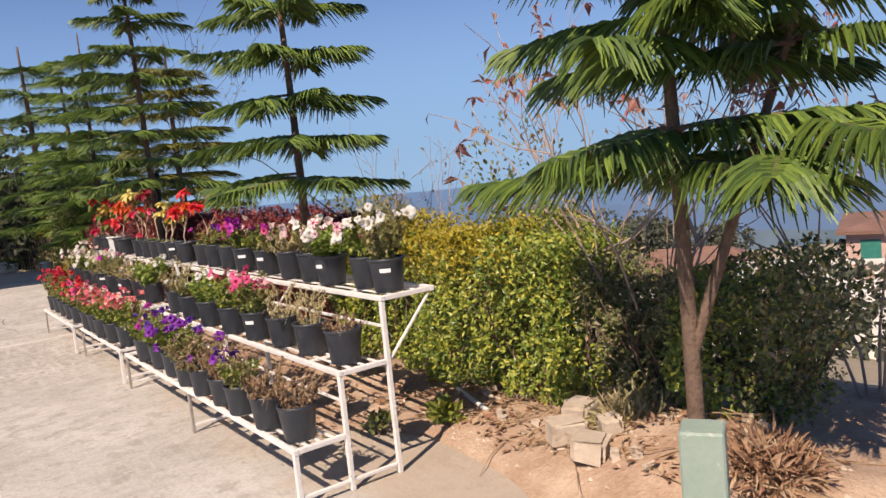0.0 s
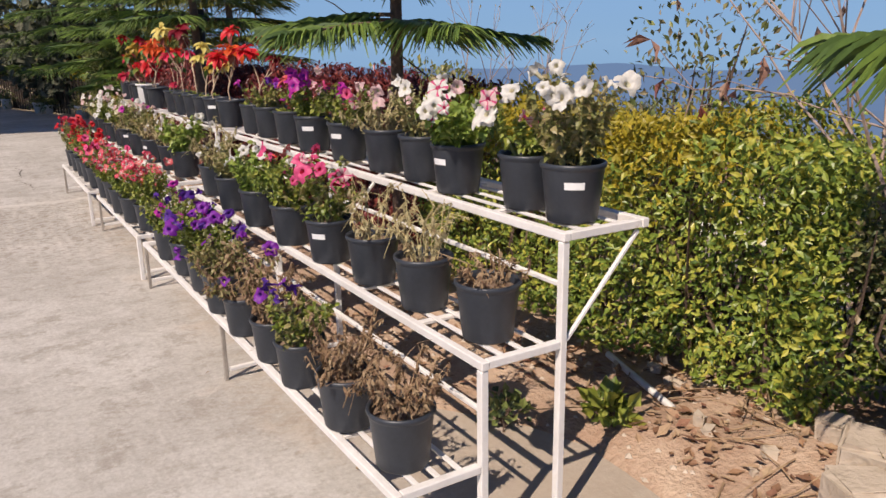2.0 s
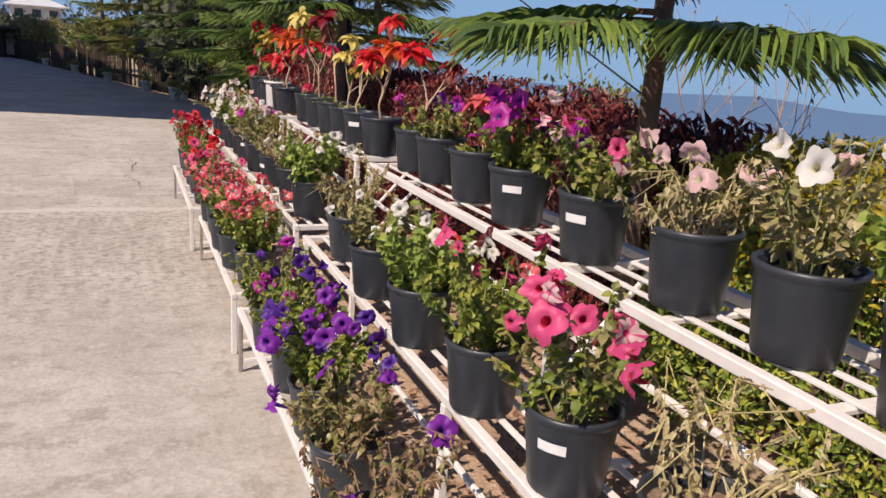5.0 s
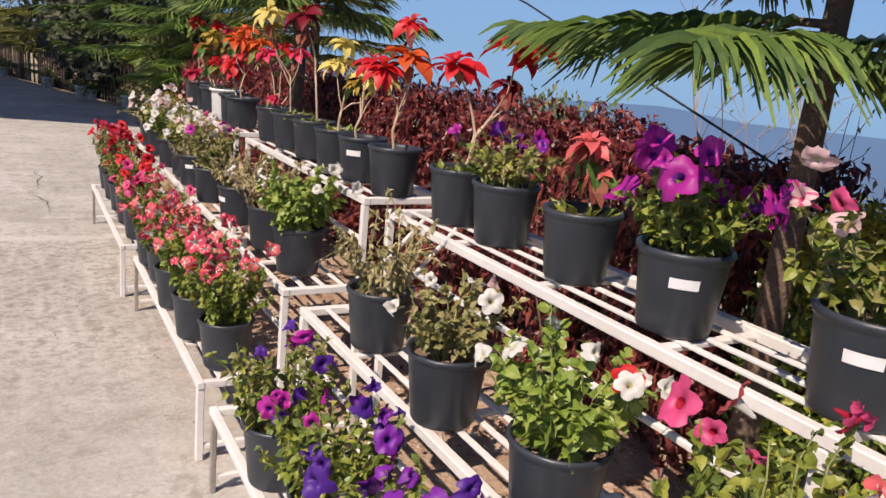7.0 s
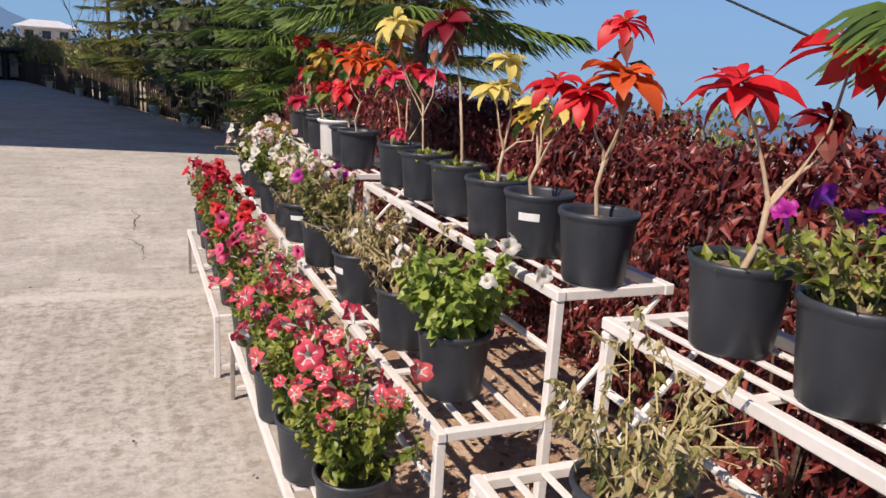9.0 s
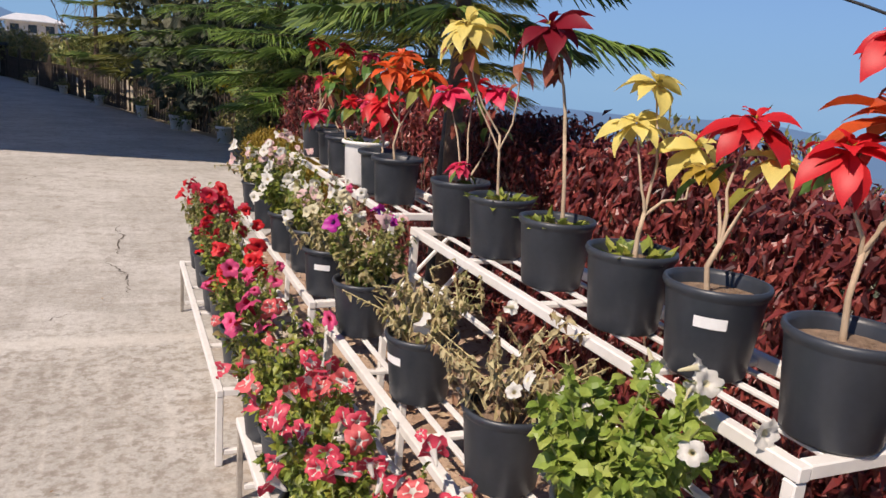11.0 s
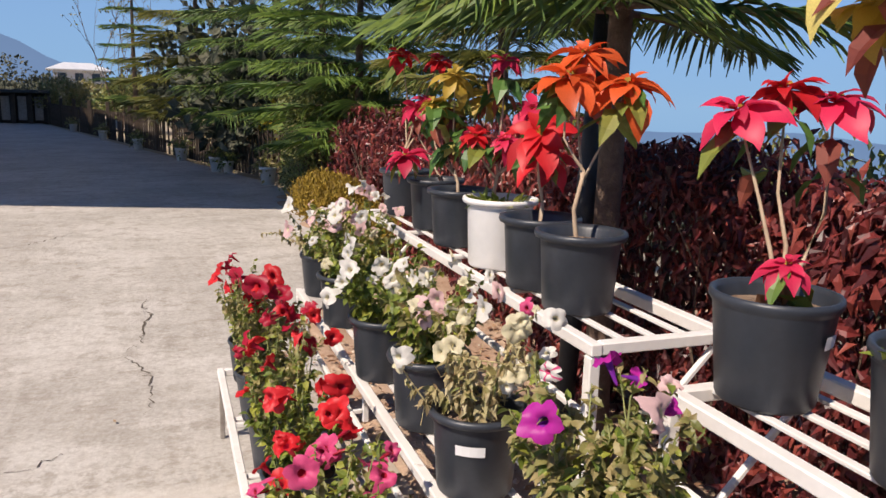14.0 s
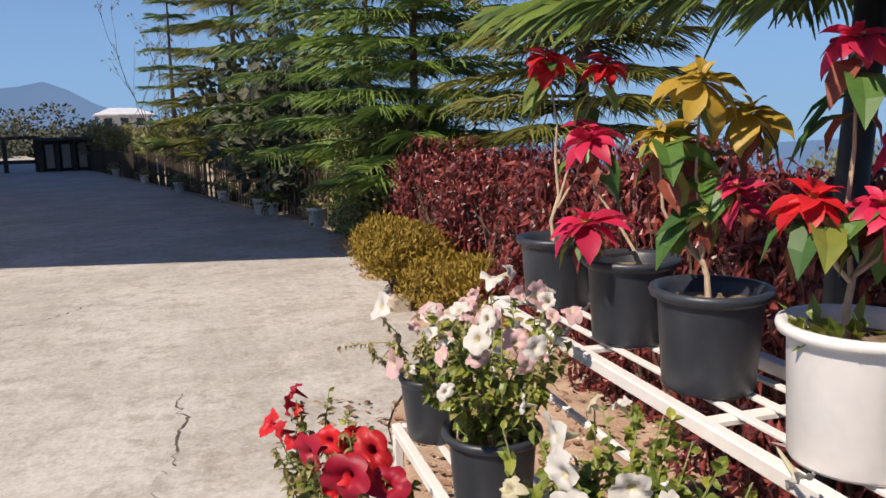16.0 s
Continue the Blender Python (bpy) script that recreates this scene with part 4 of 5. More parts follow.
def bract_leaf(material, seed):
    """One pointed, folded bract, one unit long along +x."""
    r = rng_of(seed)
    v, f = [], []
    W, tw = r.uniform(0.40, 0.50), r.normal(0, 0.15)
    for q, w, zz in ((0.02, 0.05, 0.0), (0.18, 0.30, 0.05), (0.36, 0.46, 0.08), (0.55, 0.5, 0.08), (0.74, 0.36, 0.04), (0.88, 0.16, -0.02), (1.0, 0.0, -0.10)):
        bend = r.normal(0, 0.012)
        v += [(q, W * w + bend, zz + W * w * (0.28 + tw)), (q, bend, zz), (q, -W * w + bend, zz + W * w * (0.28 - tw))]
    for q in range(6):
        b = 3 * q
        f += [(b, b + 1, b + 4, b + 3), (b + 1, b + 2, b + 5, b + 4)]
    me = raw("bract", v, f, True)
    me.materials.append(material)
    return me


def eye_mesh():
    r = rng_of(77)
    v, f = [], []
    for i in range(10):
        a, q = r.uniform(0, 6.28), r.uniform(0.02, 0.14)
        c, k = Vector((q * math.cos(a), q * math.sin(a), 0.10)), len(v)
        for o in ((0.04, 0, 0), (-0.02, 0.035, 0), (-0.02, -0.035, 0), (0, 0, 0.07)):
            v.append(tuple(c + Vector(o)))
        f += [(k, k + 1, k + 3), (k + 1, k + 2, k + 3), (k + 2, k, k + 3)]
    me = raw("bract_head", v, f)
    me.materials.append(PET["gold"])
    return me


BRACT = {c: [bract_leaf(PET[c], 300 + 7 * k) for k in range(4)] for c in ("red", "orange", "hotpink", "yellow", "gold", "darkred", "crimson", "coral")}
EYE = eye_mesh()


def bract_head(parent, colour, m, rad, seed):
    """A poinsettia head: a small yellow eye with two whorls of bracts."""
    r = rng_of(seed)
    hd = new("bract_head", EYE)
    hd.parent = parent
    hd.matrix_basis = m @ Matrix.Scale(rad, 4)
    for layer, (n, size_, tilt) in enumerate(((8, 1.08, 27), (6, 0.80, 4), (4, 0.46, -24))):
        for i in range(n):
            b = new("bract", BRACT[colour][r.integers(0, 4)])
            b.parent = hd
            k = size_ * r.uniform(0.75, 1.1)
            a = 360 * (i + 0.45 * layer + r.uniform(-0.25, 0.25)) / n
            b.matrix_basis = pose(0, 0, 0.04 * layer, 0, 0, a) @ pose(0, 0, 0, r.normal(0, 16), tilt + r.normal(0, 15), 0) @ Matrix.Diagonal((k, k * r.uniform(0.85, 1.15), k, 1))


def poinsettia(x, y, z, size, heads, seed, label, green=0, white=False, tag=None, trunk=0.009, weeds=False, second=None, rust=0, join=0.5):
    """A leggy poinsettia: bare stems that rise from one foot to heads (dx, dy, height, colour, radius)."""
    r = rng_of(5000 + seed)
    ob = potted("potted_poinsettia", x, y, z, size, label, "poinsettia", white, tag)
    h = POTS[size][4]
    foot = np.array([r.normal(0, 0.012), r.normal(0, 0.012), h - 0.03])
    lines = []
    mean = np.array([sum(q[0] for q in heads) / len(heads), sum(q[1] for q in heads) / len(heads), 0.0])
    knee = foot + mean * 0.3 + np.array([0, 0, (min(q[2] for q in heads) - z - h) * join]) + r.normal(0, 0.006, 3)
    lines.append([(foot - np.array([0, 0, 0.01]), trunk * 0.72), (foot + (knee - foot) * 0.5 + r.normal(0, 0.008, 3), trunk * 0.62), (knee, trunk * 0.56)])
    P, A, N, L, PR, AR, LR = [], [], [], [], [], [], []
    for i, (dx, dy, hz, c, rad) in enumerate(heads):
        top = np.array([dx, dy, hz - z])
        fork = knee if not i else foot + (knee - foot) * r.uniform(0.72, 1.0)
        mid = fork + (top - fork) * 0.5 + r.normal(0, 0.018, 3) + np.array([dx, dy, 0]) * 0.14
        t = trunk * (0.46 if len(heads) > 1 else 0.6)
        lines.append([(fork, t), (fork + (mid - fork) * 0.5 + r.normal(0, 0.006, 3), t * 0.9), (mid, t * 0.75), (top, t * 0.45)])
        if c:
            d = unit(np.array([dx, dy, 0]) * 1.5 + np.array([-0.16, -0.18, 0.95]) + r.normal(0, 0.14, 3))
            bract_head(ob, c, Matrix.Translation(Vector(top)) @ Vector(d).to_track_quat("Z", "Y").to_matrix().to_4x4() @ Matrix.Rotation(r.uniform(0, 6), 4, "Z"), rad, seed * 10 + i)
        for j in range(green):
            s = r.uniform(0.25, 1.0)
            b = mid + (top - mid) * s
            a = r.uniform(0, 6.28)
            P.append(b)
            A.append(np.array([math.cos(a), math.sin(a), r.uniform(-0.9, 0.1)]))
            L.append(r.uniform(0.07, 0.125))
        for j in range(rust):
            b = mid + (top - mid) * r.uniform(0.2, 1.0)
            a = r.uniform(0, 6.28)
            PR.append(b)
            AR.append(np.array([math.cos(a), math.sin(a), r.uniform(-1.4, -0.2)]))
            LR.append(r.uniform(0.05, 0.10))
    v, f = tubes(lines, 7)
    link_mesh("stem", raw("stem", v, f, True), PALE_STEM, ob)
    for pp, aa, ll, mm in ((P, A, L, L_POIN), (PR, AR, LR, L_BROWNRED)):
        if pp:
            ll = np.array(ll)
            v, f = broad_leaves(np.array(pp), np.array(aa), np.array([0, 0, 1.0]) + r.normal(0, 0.25, (len(pp), 3)), ll, ll * 0.5, 0.3)
            tagged(link_mesh("foliage", raw("foliage", v, f), mm, ob), kind="stuff")
    if weeds:
        k = 44
        a, q = r.uniform(0, 6.28, k), np.sqrt(r.uniform(0, 1, k)) * (POTS[size][3] - 0.02)
        pp = np.stack([q * np.cos(a), q * np.sin(a), np.full(k, h - 0.022)], -1)
        ax = np.stack([np.cos(a), np.sin(a), r.uniform(0.3, 1.5, k)], -1) + r.normal(0, 0.4, (k, 3))
        v, f = leaves(pp, ax, r.normal(0, 0.3, (k, 3)) + np.array([0, 0, 1]), 0.040 * r.uniform(0.6, 1.4, k), 0.024, 0.1)
        tagged(link_mesh("weed_growth", raw("weed_growth", v, f), L_GREEN, ob, "low green weeds"), kind="stuff")
    return ob


ZT, ZM, ZL = Z_TOP, Z_MID, Z_LOW
XT, XM, XL = 0.125, -0.195, -0.50

# top shelf, first rack
petunia(XT, 0.11, ZT, "m", {"white": 12}, "faded", 1, 0.30, 0.16, tag=232, stems=20, per=11, leaf=0.055, fr=0.052, label="yellowing petunia with tall white flowers, black pot")
petunia(XT + 0.01, 0.35, ZT, "m", {"rose": 7, "white": 5}, "lush", 2, 0.20, 0.15, stems=14)
petunia(XT - 0.03, 0.73, ZT, "m", {"pinkstar": 6, "white": 4}, "lime", 3, 0.20, 0.17, tag=190, leaf=0.065, stems=18, per=11, fr=0.043)
petunia(XT, 1.04, ZT, "m", {"white": 5, "palepink": 2}, "faded", 4, 0.27, 0.15, second="straw", per=7, stems=18)
petunia(XT - 0.01, 1.35, ZT, "m", {"palepink": 6}, "straw", 5, 0.22, 0.15, second="faded", per=10, stems=20)
petunia(XT - 0.01, 1.75, ZT, "m", {"palepink": 4, "rose": 3, "pink": 2}, "lush", 6, 0.20, 0.16, tag=205, second="faded", stems=17)
petunia(XT - 0.01, 2.19, ZT, "m", {"magenta": 11}, "lush", 7, 0.19, 0.15, tag=228, fr=0.054, stems=17)
poinsettia(XT + 0.01, 2.57, ZT, "m", [(0.0, 0.0, 1.36, "coral", 0.085), (0.06, 0.05, 1.34, "coral", 0.05), (0.02, -0.03, 1.29, "coral", 0.045)], 8, "small coral poinsettia over dry foliage in a black plastic pot", green=2, rust=5, weeds=True, trunk=0.006)
petunia(XT + 0.02, 2.95, ZT, "m", {"purple": 4, "magenta": 2}, "faded", 9, 0.18, 0.15, second="lush", stems=14)
poinsettia(XT + 0.02, 3.23, ZT, "m", [(-0.04, 0.03, 1.52, "red", 0.125), (0.15, -0.05, 1.60, "red", 0.135), (0.14, -0.02, 1.47, "darkred", 0.07)], 10, "tall red poinsettia with two bare pale stems", weeds=True, trunk=0.011, rust=1)
# top shelf, second rack
poinsettia(XT + 0.01, 3.73, ZT, "m", [(0.03, 0.0, 1.53, "orange", 0.13), (0.05, 0.05, 1.66, "red", 0.09), (-0.06, 0.02, 1.48, "red", 0.09)], 11, "orange-red poinsettia with a curved bare stem", rust=2, green=1, trunk=0.009)
poinsettia(XT, 4.03, ZT, "m", [(0.02, 0.0, 1.50, "red", 0.11), (0.07, -0.03, 1.43, "yellow", 0.085), (-0.03, 0.05, 1.40, "gold", 0.06)], 12, "red and yellow poinsettia on a forked stem", tag=225, green=1)
poinsettia(XT - 0.01, 4.30, ZT, "m", [(-0.02, 0.02, 1.47, "yellow", 0.10), (0.11, -0.04, 1.43, "yellow", 0.10), (0.02, 0.02, 1.56, "yellow", 0.085)], 13, "pale yellow poinsettia on forked bare stems", weeds=True)
poinsettia(XT, 4.65, ZT, "m", [(-0.07, 0.03, 1.68, "darkred", 0.12)], 14, "tall straight poinsettia with drooping dark red leaves", rust=14, trunk=0.009, weeds=True)
poinsettia(XT, 4.99, ZT, "m", [(-0.12, 0.09, 1.69, "yellow", 0.125), (-0.09, 0.12, 1.62, "gold", 0.08), (0.04, 0.02, 1.64, None, 0.1)], 15, "leggy yellow poinsettia leaning on a pale stem", weeds=True, trunk=0.007, rust=3)
poinsettia(XT, 5.31, ZT, "m", [(-0.02, -0.04, 1.24, "hotpink", 0.06), (-0.03, 0.10, 1.48, "hotpink", 0.085), (0.14, 0.06, 1.50, "hotpink", 0.10), (0.07, 0.10, 1.52, "red", 0.08)], 16, "pink poinsettia with one low and several high heads", green=3, rust=2, tag=300, join=0.12)
# top shelf, third rack
poinsettia(XT - 0.03, 5.90, ZT, "f", [(-0.04, 0.04, 1.54, "orange", 0.12), (0.09, -0.02, 1.53, "orange", 0.125), (0.02, 0.06, 1.60, "orange", 0.09)], 17, "large orange poinsettia with green lower leaves", green=6, trunk=0.0085)
poinsettia(XT - 0.02, 6.13, ZT, "f", [(-0.03, -0.03, 1.40, "red", 0.135), (0.03, 0.05, 1.34, "red", 0.10)], 18, "bright red poinsettia in a black plastic pot", green=3)
poinsettia(XT - 0.02, 6.39, ZT, "l", [(0.0, -0.02, 1.37, "hotpink", 0.075), (0.09, 0.0, 1.46, "hotpink", 0.085), (0.02, 0.06, 1.60, "hotpink", 0.07), (-0.08, 0.02, 1.38, "red", 0.07)], 19, "pink poinsettia growing in a white plastic pot", green=5, white=True, weeds=True, rust=3)
poinsettia(XT - 0.02, 6.73, ZT, "f", [(0.02, -0.04, 1.37, "hotpink", 0.075), (-0.03, 0.0, 1.33, "yellow", 0.05), (-0.02, 0.02, 1.56, "gold", 0.10), (0.09, 0.02, 1.50, "gold", 0.095), (0.0, 0.10, 1.44, "gold", 0.08), (-0.09, 0.04, 1.47, "gold", 0.07)], 20, "poinsettia with gold, yellow and pink heads", green=4, rust=3)
poinsettia(XT + 0.01, 7.06, ZT, "f", [(-0.13, -0.03, 1.27, "hotpink", 0.105), (-0.05, 0.10, 1.45, "hotpink", 0.08)], 21, "poinsettia with a big low pink head", green=3, rust=2)
poinsettia(XT + 0.0, 7.42, ZT, "f", [(-0.02, 0.02, 1.66, "red", 0.085), (0.14, 0.0, 1.64, "red", 0.09), (0.08, -0.02, 1.47, "hotpink", 0.085)], 22, "tall thin poinsettia with small red heads", green=4)

# middle shelf, first rack
petunia(XM + 0.02, 0.15, ZM, "m", {}, "dry", 31, 0.13, 0.10, stems=16, per=6, leaf=0.035)
petunia(XM, 0.51, ZM, "m", {}, "straw", 32, 0.23, 0.13, stems=24, per=5, leaf=0.035)
petunia(XM - 0.01, 0.88, ZM, "m", {"pink": 2}, "straw", 33, 0.24, 0.14, stems=20, per=6, leaf=0.04)
petunia(XM - 0.03, 1.25, ZM, "m", {"pink": 8, "rose": 2}, "lush", 34, 0.25, 0.15, tag=215, second="faded", fr=0.046)
petunia(XM - 0.05, 1.63, ZM, "m", {"pink": 6, "coral": 3}, "lush", 35, 0.26, 0.17, stems=18, per=11)
petunia(XM - 0.05, 2.09, ZM, "m", {"white": 9, "red": 1}, "lime", 36, 0.24, 0.16, stems=17, leaf=0.055)
petunia(XM - 0.04, 2.56, ZM, "m", {"white": 4, "palepink": 1}, "faded", 37, 0.21, 0.15)
petunia(XM, 3.06, ZM, "m", {}, "straw", 38, 0.28, 0.17, second="faded", stems=24, per=9)
# middle shelf, second rack
petunia(XM + 0.01, 3.88, ZM, "m", {"white": 8}, "lime", 39, 0.25, 0.17, stems=20, per=12, leaf=0.06, fr=0.032)
petunia(XM + 0.01, 4.27, ZM, "m", {"white": 2}, "straw", 40, 0.24, 0.16, second="dry", stems=24, per=9)
petunia(XM - 0.01, 4.75, ZM, "m", {}, "straw", 41, 0.24, 0.17, second="faded", stems=24, per=9, tag=195, label="withered straw-coloured petunia in a black plastic pot")
petunia(XM - 0.02, 5.29, ZM, "m", {"pinkstar": 1, "palepink": 2, "magenta": 4}, "faded", 42, 0.26, 0.16, second="lush", stems=22, per=11, fr=0.034)
# middle shelf, third rack
petunia(XM - 0.02, 5.76, ZM, "f", {"cream": 18, "white": 6, "pink": 1}, "straw", 43, 0.21, 0.15, tag=240, second="faded", stems=20, fr=0.030, label="withered petunia with dried cream flowers, black pot")
petunia(XM - 0.01, 6.11, ZM, "f", {"palepink": 6, "white": 7}, "lush", 44, 0.23, 0.15, second="faded", stems=20, per=11, fr=0.035)
petunia(XM - 0.03, 6.47, ZM, "f", {"white": 14, "cream": 3}, "lush", 45, 0.24, 0.15, stems=20, per=11, fr=0.034)
petunia(XM - 0.02, 7.03, ZM, "f", {"white": 14, "palepink": 13}, "lush", 46, 0.28, 0.18, second="faded", stems=22, per=11, fr=0.033)
petunia(XM - 0.02, 7.47, ZM, "s", {"palepink": 8, "white": 3}, "straw", 47, 0.24, 0.15, second="lush", stems=18)

# bottom shelf, first rack
petunia(XL, 0.14, ZL, "m", {}, "dry", 51, 0.22, 0.14, stems=24, per=10, leaf=0.04)
petunia(XL - 0.03, 0.46, ZL, "m", {}, "dry", 52, 0.22, 0.14, stems=24, per=9, leaf=0.04)
petunia(XL - 0.04, 0.85, ZL, "s", {"violet": 5, "purple": 2}, "lush", 53, 0.20, 0.13, stems=14, second="faded")
petunia(XL - 0.04, 1.13, ZL, "s", {"violet": 1}, "dry", 54, 0.26, 0.14, stems=24, per=8, leaf=0.04)
petunia(XL - 0.05, 1.48, ZL, "s", {"purple": 2}, "dry", 55, 0.24, 0.14, second="faded", stems=22, per=8)
petunia(XL - 0.04, 1.83, ZL, "m", {"purple": 5, "violet": 3}, "faded", 56, 0.22, 0.15, second="dry", stems=20)
petunia(XL - 0.02, 2.21, ZL, "m", {"purple": 11, "violet": 4}, "lush", 57, 0.24, 0.17, stems=20, fr=0.041)
petunia(XL - 0.02, 2.56, ZL, "m", {"violet": 10, "purple": 3, "magenta": 2}, "lush", 58, 0.25, 0.17, stems=20, fr=0.036)
petunia(XL - 0.03, 2.95, ZL, "m", {"magenta": 6, "violet": 4}, "lush", 59, 0.27, 0.18, second="faded", stems=22, fr=0.037)
# bottom shelf, second rack
petunia(XL + 0.02, 3.80, ZL, "m", {"coral": 7, "redwhite": 10}, "lush", 60, 0.27, 0.17, stems=22, per=11, fr=0.042)
petunia(XL - 0.02, 4.13, ZL, "m", {"redwhite": 16, "coral": 6}, "lush", 61, 0.28, 0.18, stems=22, per=11, fr=0.042)
petunia(XL - 0.03, 4.53, ZL, "m", {"redwhite": 14, "coral": 7}, "lush", 62, 0.27, 0.17, stems=20, per=10, fr=0.042)
petunia(XL - 0.01, 4.94, ZL, "m", {"coral": 8, "redwhite": 6}, "lush", 69, 0.27, 0.16, stems=20, per=10, fr=0.040)
petunia(XL - 0.02, 5.26, ZL, "m", {"pink": 7, "coral": 5}, "lush", 63, 0.27, 0.17, second="faded", stems=20, fr=0.042)
# bottom shelf, third rack
petunia(XL - 0.02, 5.83, ZL, "m", {"pink": 8, "red": 3}, "lush", 64, 0.26, 0.16, second="faded", stems=20, fr=0.045)
petunia(XL - 0.02, 6.23, ZL, "m", {"red": 13}, "lush", 65, 0.27, 0.14, stems=20, fr=0.050)
petunia(XL - 0.02, 6.62, ZL, "m", {"red": 5, "crimson": 7}, "faded", 66, 0.32, 0.12, second="lush", stems=22, fr=0.048)
petunia(XL - 0.02, 7.02, ZL, "m", {"red": 8, "crimson": 3}, "faded", 67, 0.36, 0.12, second="lush", stems=24, fr=0.048)
petunia(XL - 0.02, 7.42, ZL, "s", {"red": 7, "crimson": 3}, "faded", 68, 0.32, 0.12, second="lush", stems=20, fr=0.046)


# ---- beds, fence and far things ----
def bush(name, label, category, x, y, z, rx, ry, h, count, size, material, seed, upright=0.3, slim=2.0, stem=BARK, inner=0.75):
    """A leafy clump of several overlapping lobes on thin stems."""
    r = rng_of(seed)
    ob = tagged(empty(name, pose(x, y, z)), label, category)
    lobes = [(np.array([r.uniform(-0.5, 0.5) * rx, r.uniform(-0.5, 0.5) * ry, h * r.uniform(0.35, 0.68)]), r.uniform(0.5, 0.8)) for _ in range(7)]
    P, N = [], []
    for c, q in lobes:
        k = count // 7
        d = unit(r.normal(0, 1, (k, 3)))
        rad = r.uniform(inner, 1.05, k)[:, None] * (1 + 0.12 * np.sin(7 * d[:, :1] + 5 * d[:, 1:2] + seed))
        P.append(c + d * rad * np.array([rx * q, ry * q, h * 0.46 * q]))
        N.append(d)
    P, N = np.concatenate(P), np.concatenate(N)
    keep = P[:, 2] > 0.03
    P, N = P[keep], N[keep]
    n = len(P)
    L = size * r.uniform(0.6, 1.3, n)
    v, f = leaves(P, N * (1 - upright) + np.array([0, 0, upright]) + r.normal(0, 0.4, (n, 3)), N + np.array([0, 0, 0.6]) + r.normal(0, 0.4, (n, 3)), L, L / slim, 0.1)
    tagged(link_mesh("foliage", raw("foliage", v, f), material, ob), kind="stuff")
    lines = []
    for c, q in lobes:
        for _ in range(3):
            b = np.array([r.normal(0, 0.05 * rx), r.normal(0, 0.05 * ry), 0])
            e = c + r.normal(0, 0.15, 3) * np.array([rx, ry, h * 0.4])
            lines.append([(b, 0.012 * h + 0.004), ((b + e) / 2 + r.normal(0, 0.03, 3), 0.008 * h + 0.003), (e, 0.003)])
    tv, tf = tubes(lines, 5)
    link_mesh("stem", raw("stem", tv, tf), stem, ob)
    return ob


bush("golden_bush", "bushy golden-brown thuja on the yard's edge", "bush", 0.66, 11.5, float(yard_z(0, 11.5)), 0.42, 0.45, 0.72, 12000, 0.045, L_THUJA, 71, 0.75, 3.0)
bush("golden_bush", "low golden-brown thuja in front of the red hedge", "bush", 0.92, 10.85, float(yard_z(0, 10.85)) - 0.02, 0.34, 0.36, 0.52, 9000, 0.045, L_THUJA, 72, 0.75, 3.0)
bush("weed", "small broad-leaved green weed on bare soil", "weed", 0.56, 0.36, float(bed_z(0.56, 0.36)), 0.09, 0.09, 0.15, 90, 0.07, L_GREEN, 73, 0.4, 1.3)
bush("weed", "small dark green weed under the rack", "weed", 0.25, 0.62, 0.0, 0.10, 0.10, 0.14, 90, 0.05, L_DARK, 74, 0.4, 1.4)
bush("shrub", "yellow-green shrub rising behind the fence", "shrub", 1.45, 17.6, 0.1, 0.6, 0.6, 1.25, 2200, 0.10, L_GOLD, 75)
bush("shrub", "straw-coloured dry shrub behind the fence", "shrub", 0.85, 20.4, 0.1, 0.8, 0.9, 1.3, 2200, 0.11, L_STRAW, 76)
bush("shrub", "olive shrub behind the fence", "shrub", 0.2, 24.6, 0.1, 0.9, 1.0, 1.5, 2200, 0.12, L_FADED, 77)
bush("shrub", "green shrub at the end of the fence", "shrub", -2.0, 34.0, 0.05, 1.4, 1.4, 2.0, 2600, 0.16, L_DARK, 78)
bush("shrub", "rounded pale green shrub beside the kiosk", "shrub", -4.3, 39.5, 0.0, 1.3, 1.3, 1.9, 2600, 0.16, L_FADED, 79)
bush("shrub", "leafy dark green shrub under the star pine", "shrub", 1.9, 15.6, 0.1, 0.9, 0.9, 1.9, 3800, 0.09, L_DARK, 80)
bush("shrub", "thin-leaved green shrub behind the golden hedge", "shrub", 2.2, 1.5, -0.1, 0.5, 0.5, 2.25, 1000, 0.055, L_MIXED, 81, 0.3, 2.2)
bush("shrub", "olive shrub on the slope below the hedge", "shrub", 3.6, 3.4, -0.5, 1.1, 1.3, 1.75, 2600, 0.08, L_DARK, 82)
bush("shrub", "dark slope shrub beyond the red hedge", "shrub", 4.2, 8.2, -0.6, 1.2, 1.4, 2.1, 2600, 0.09, L_DARK, 83)

bush("shrub", "sunlit olive tree crown rising from the slope", "shrub", 10.1, 16.3, float(land_z(10.1, 16.3)), 1.2, 1.2, 3.2, 3000, 0.14, L_FADED, 86)


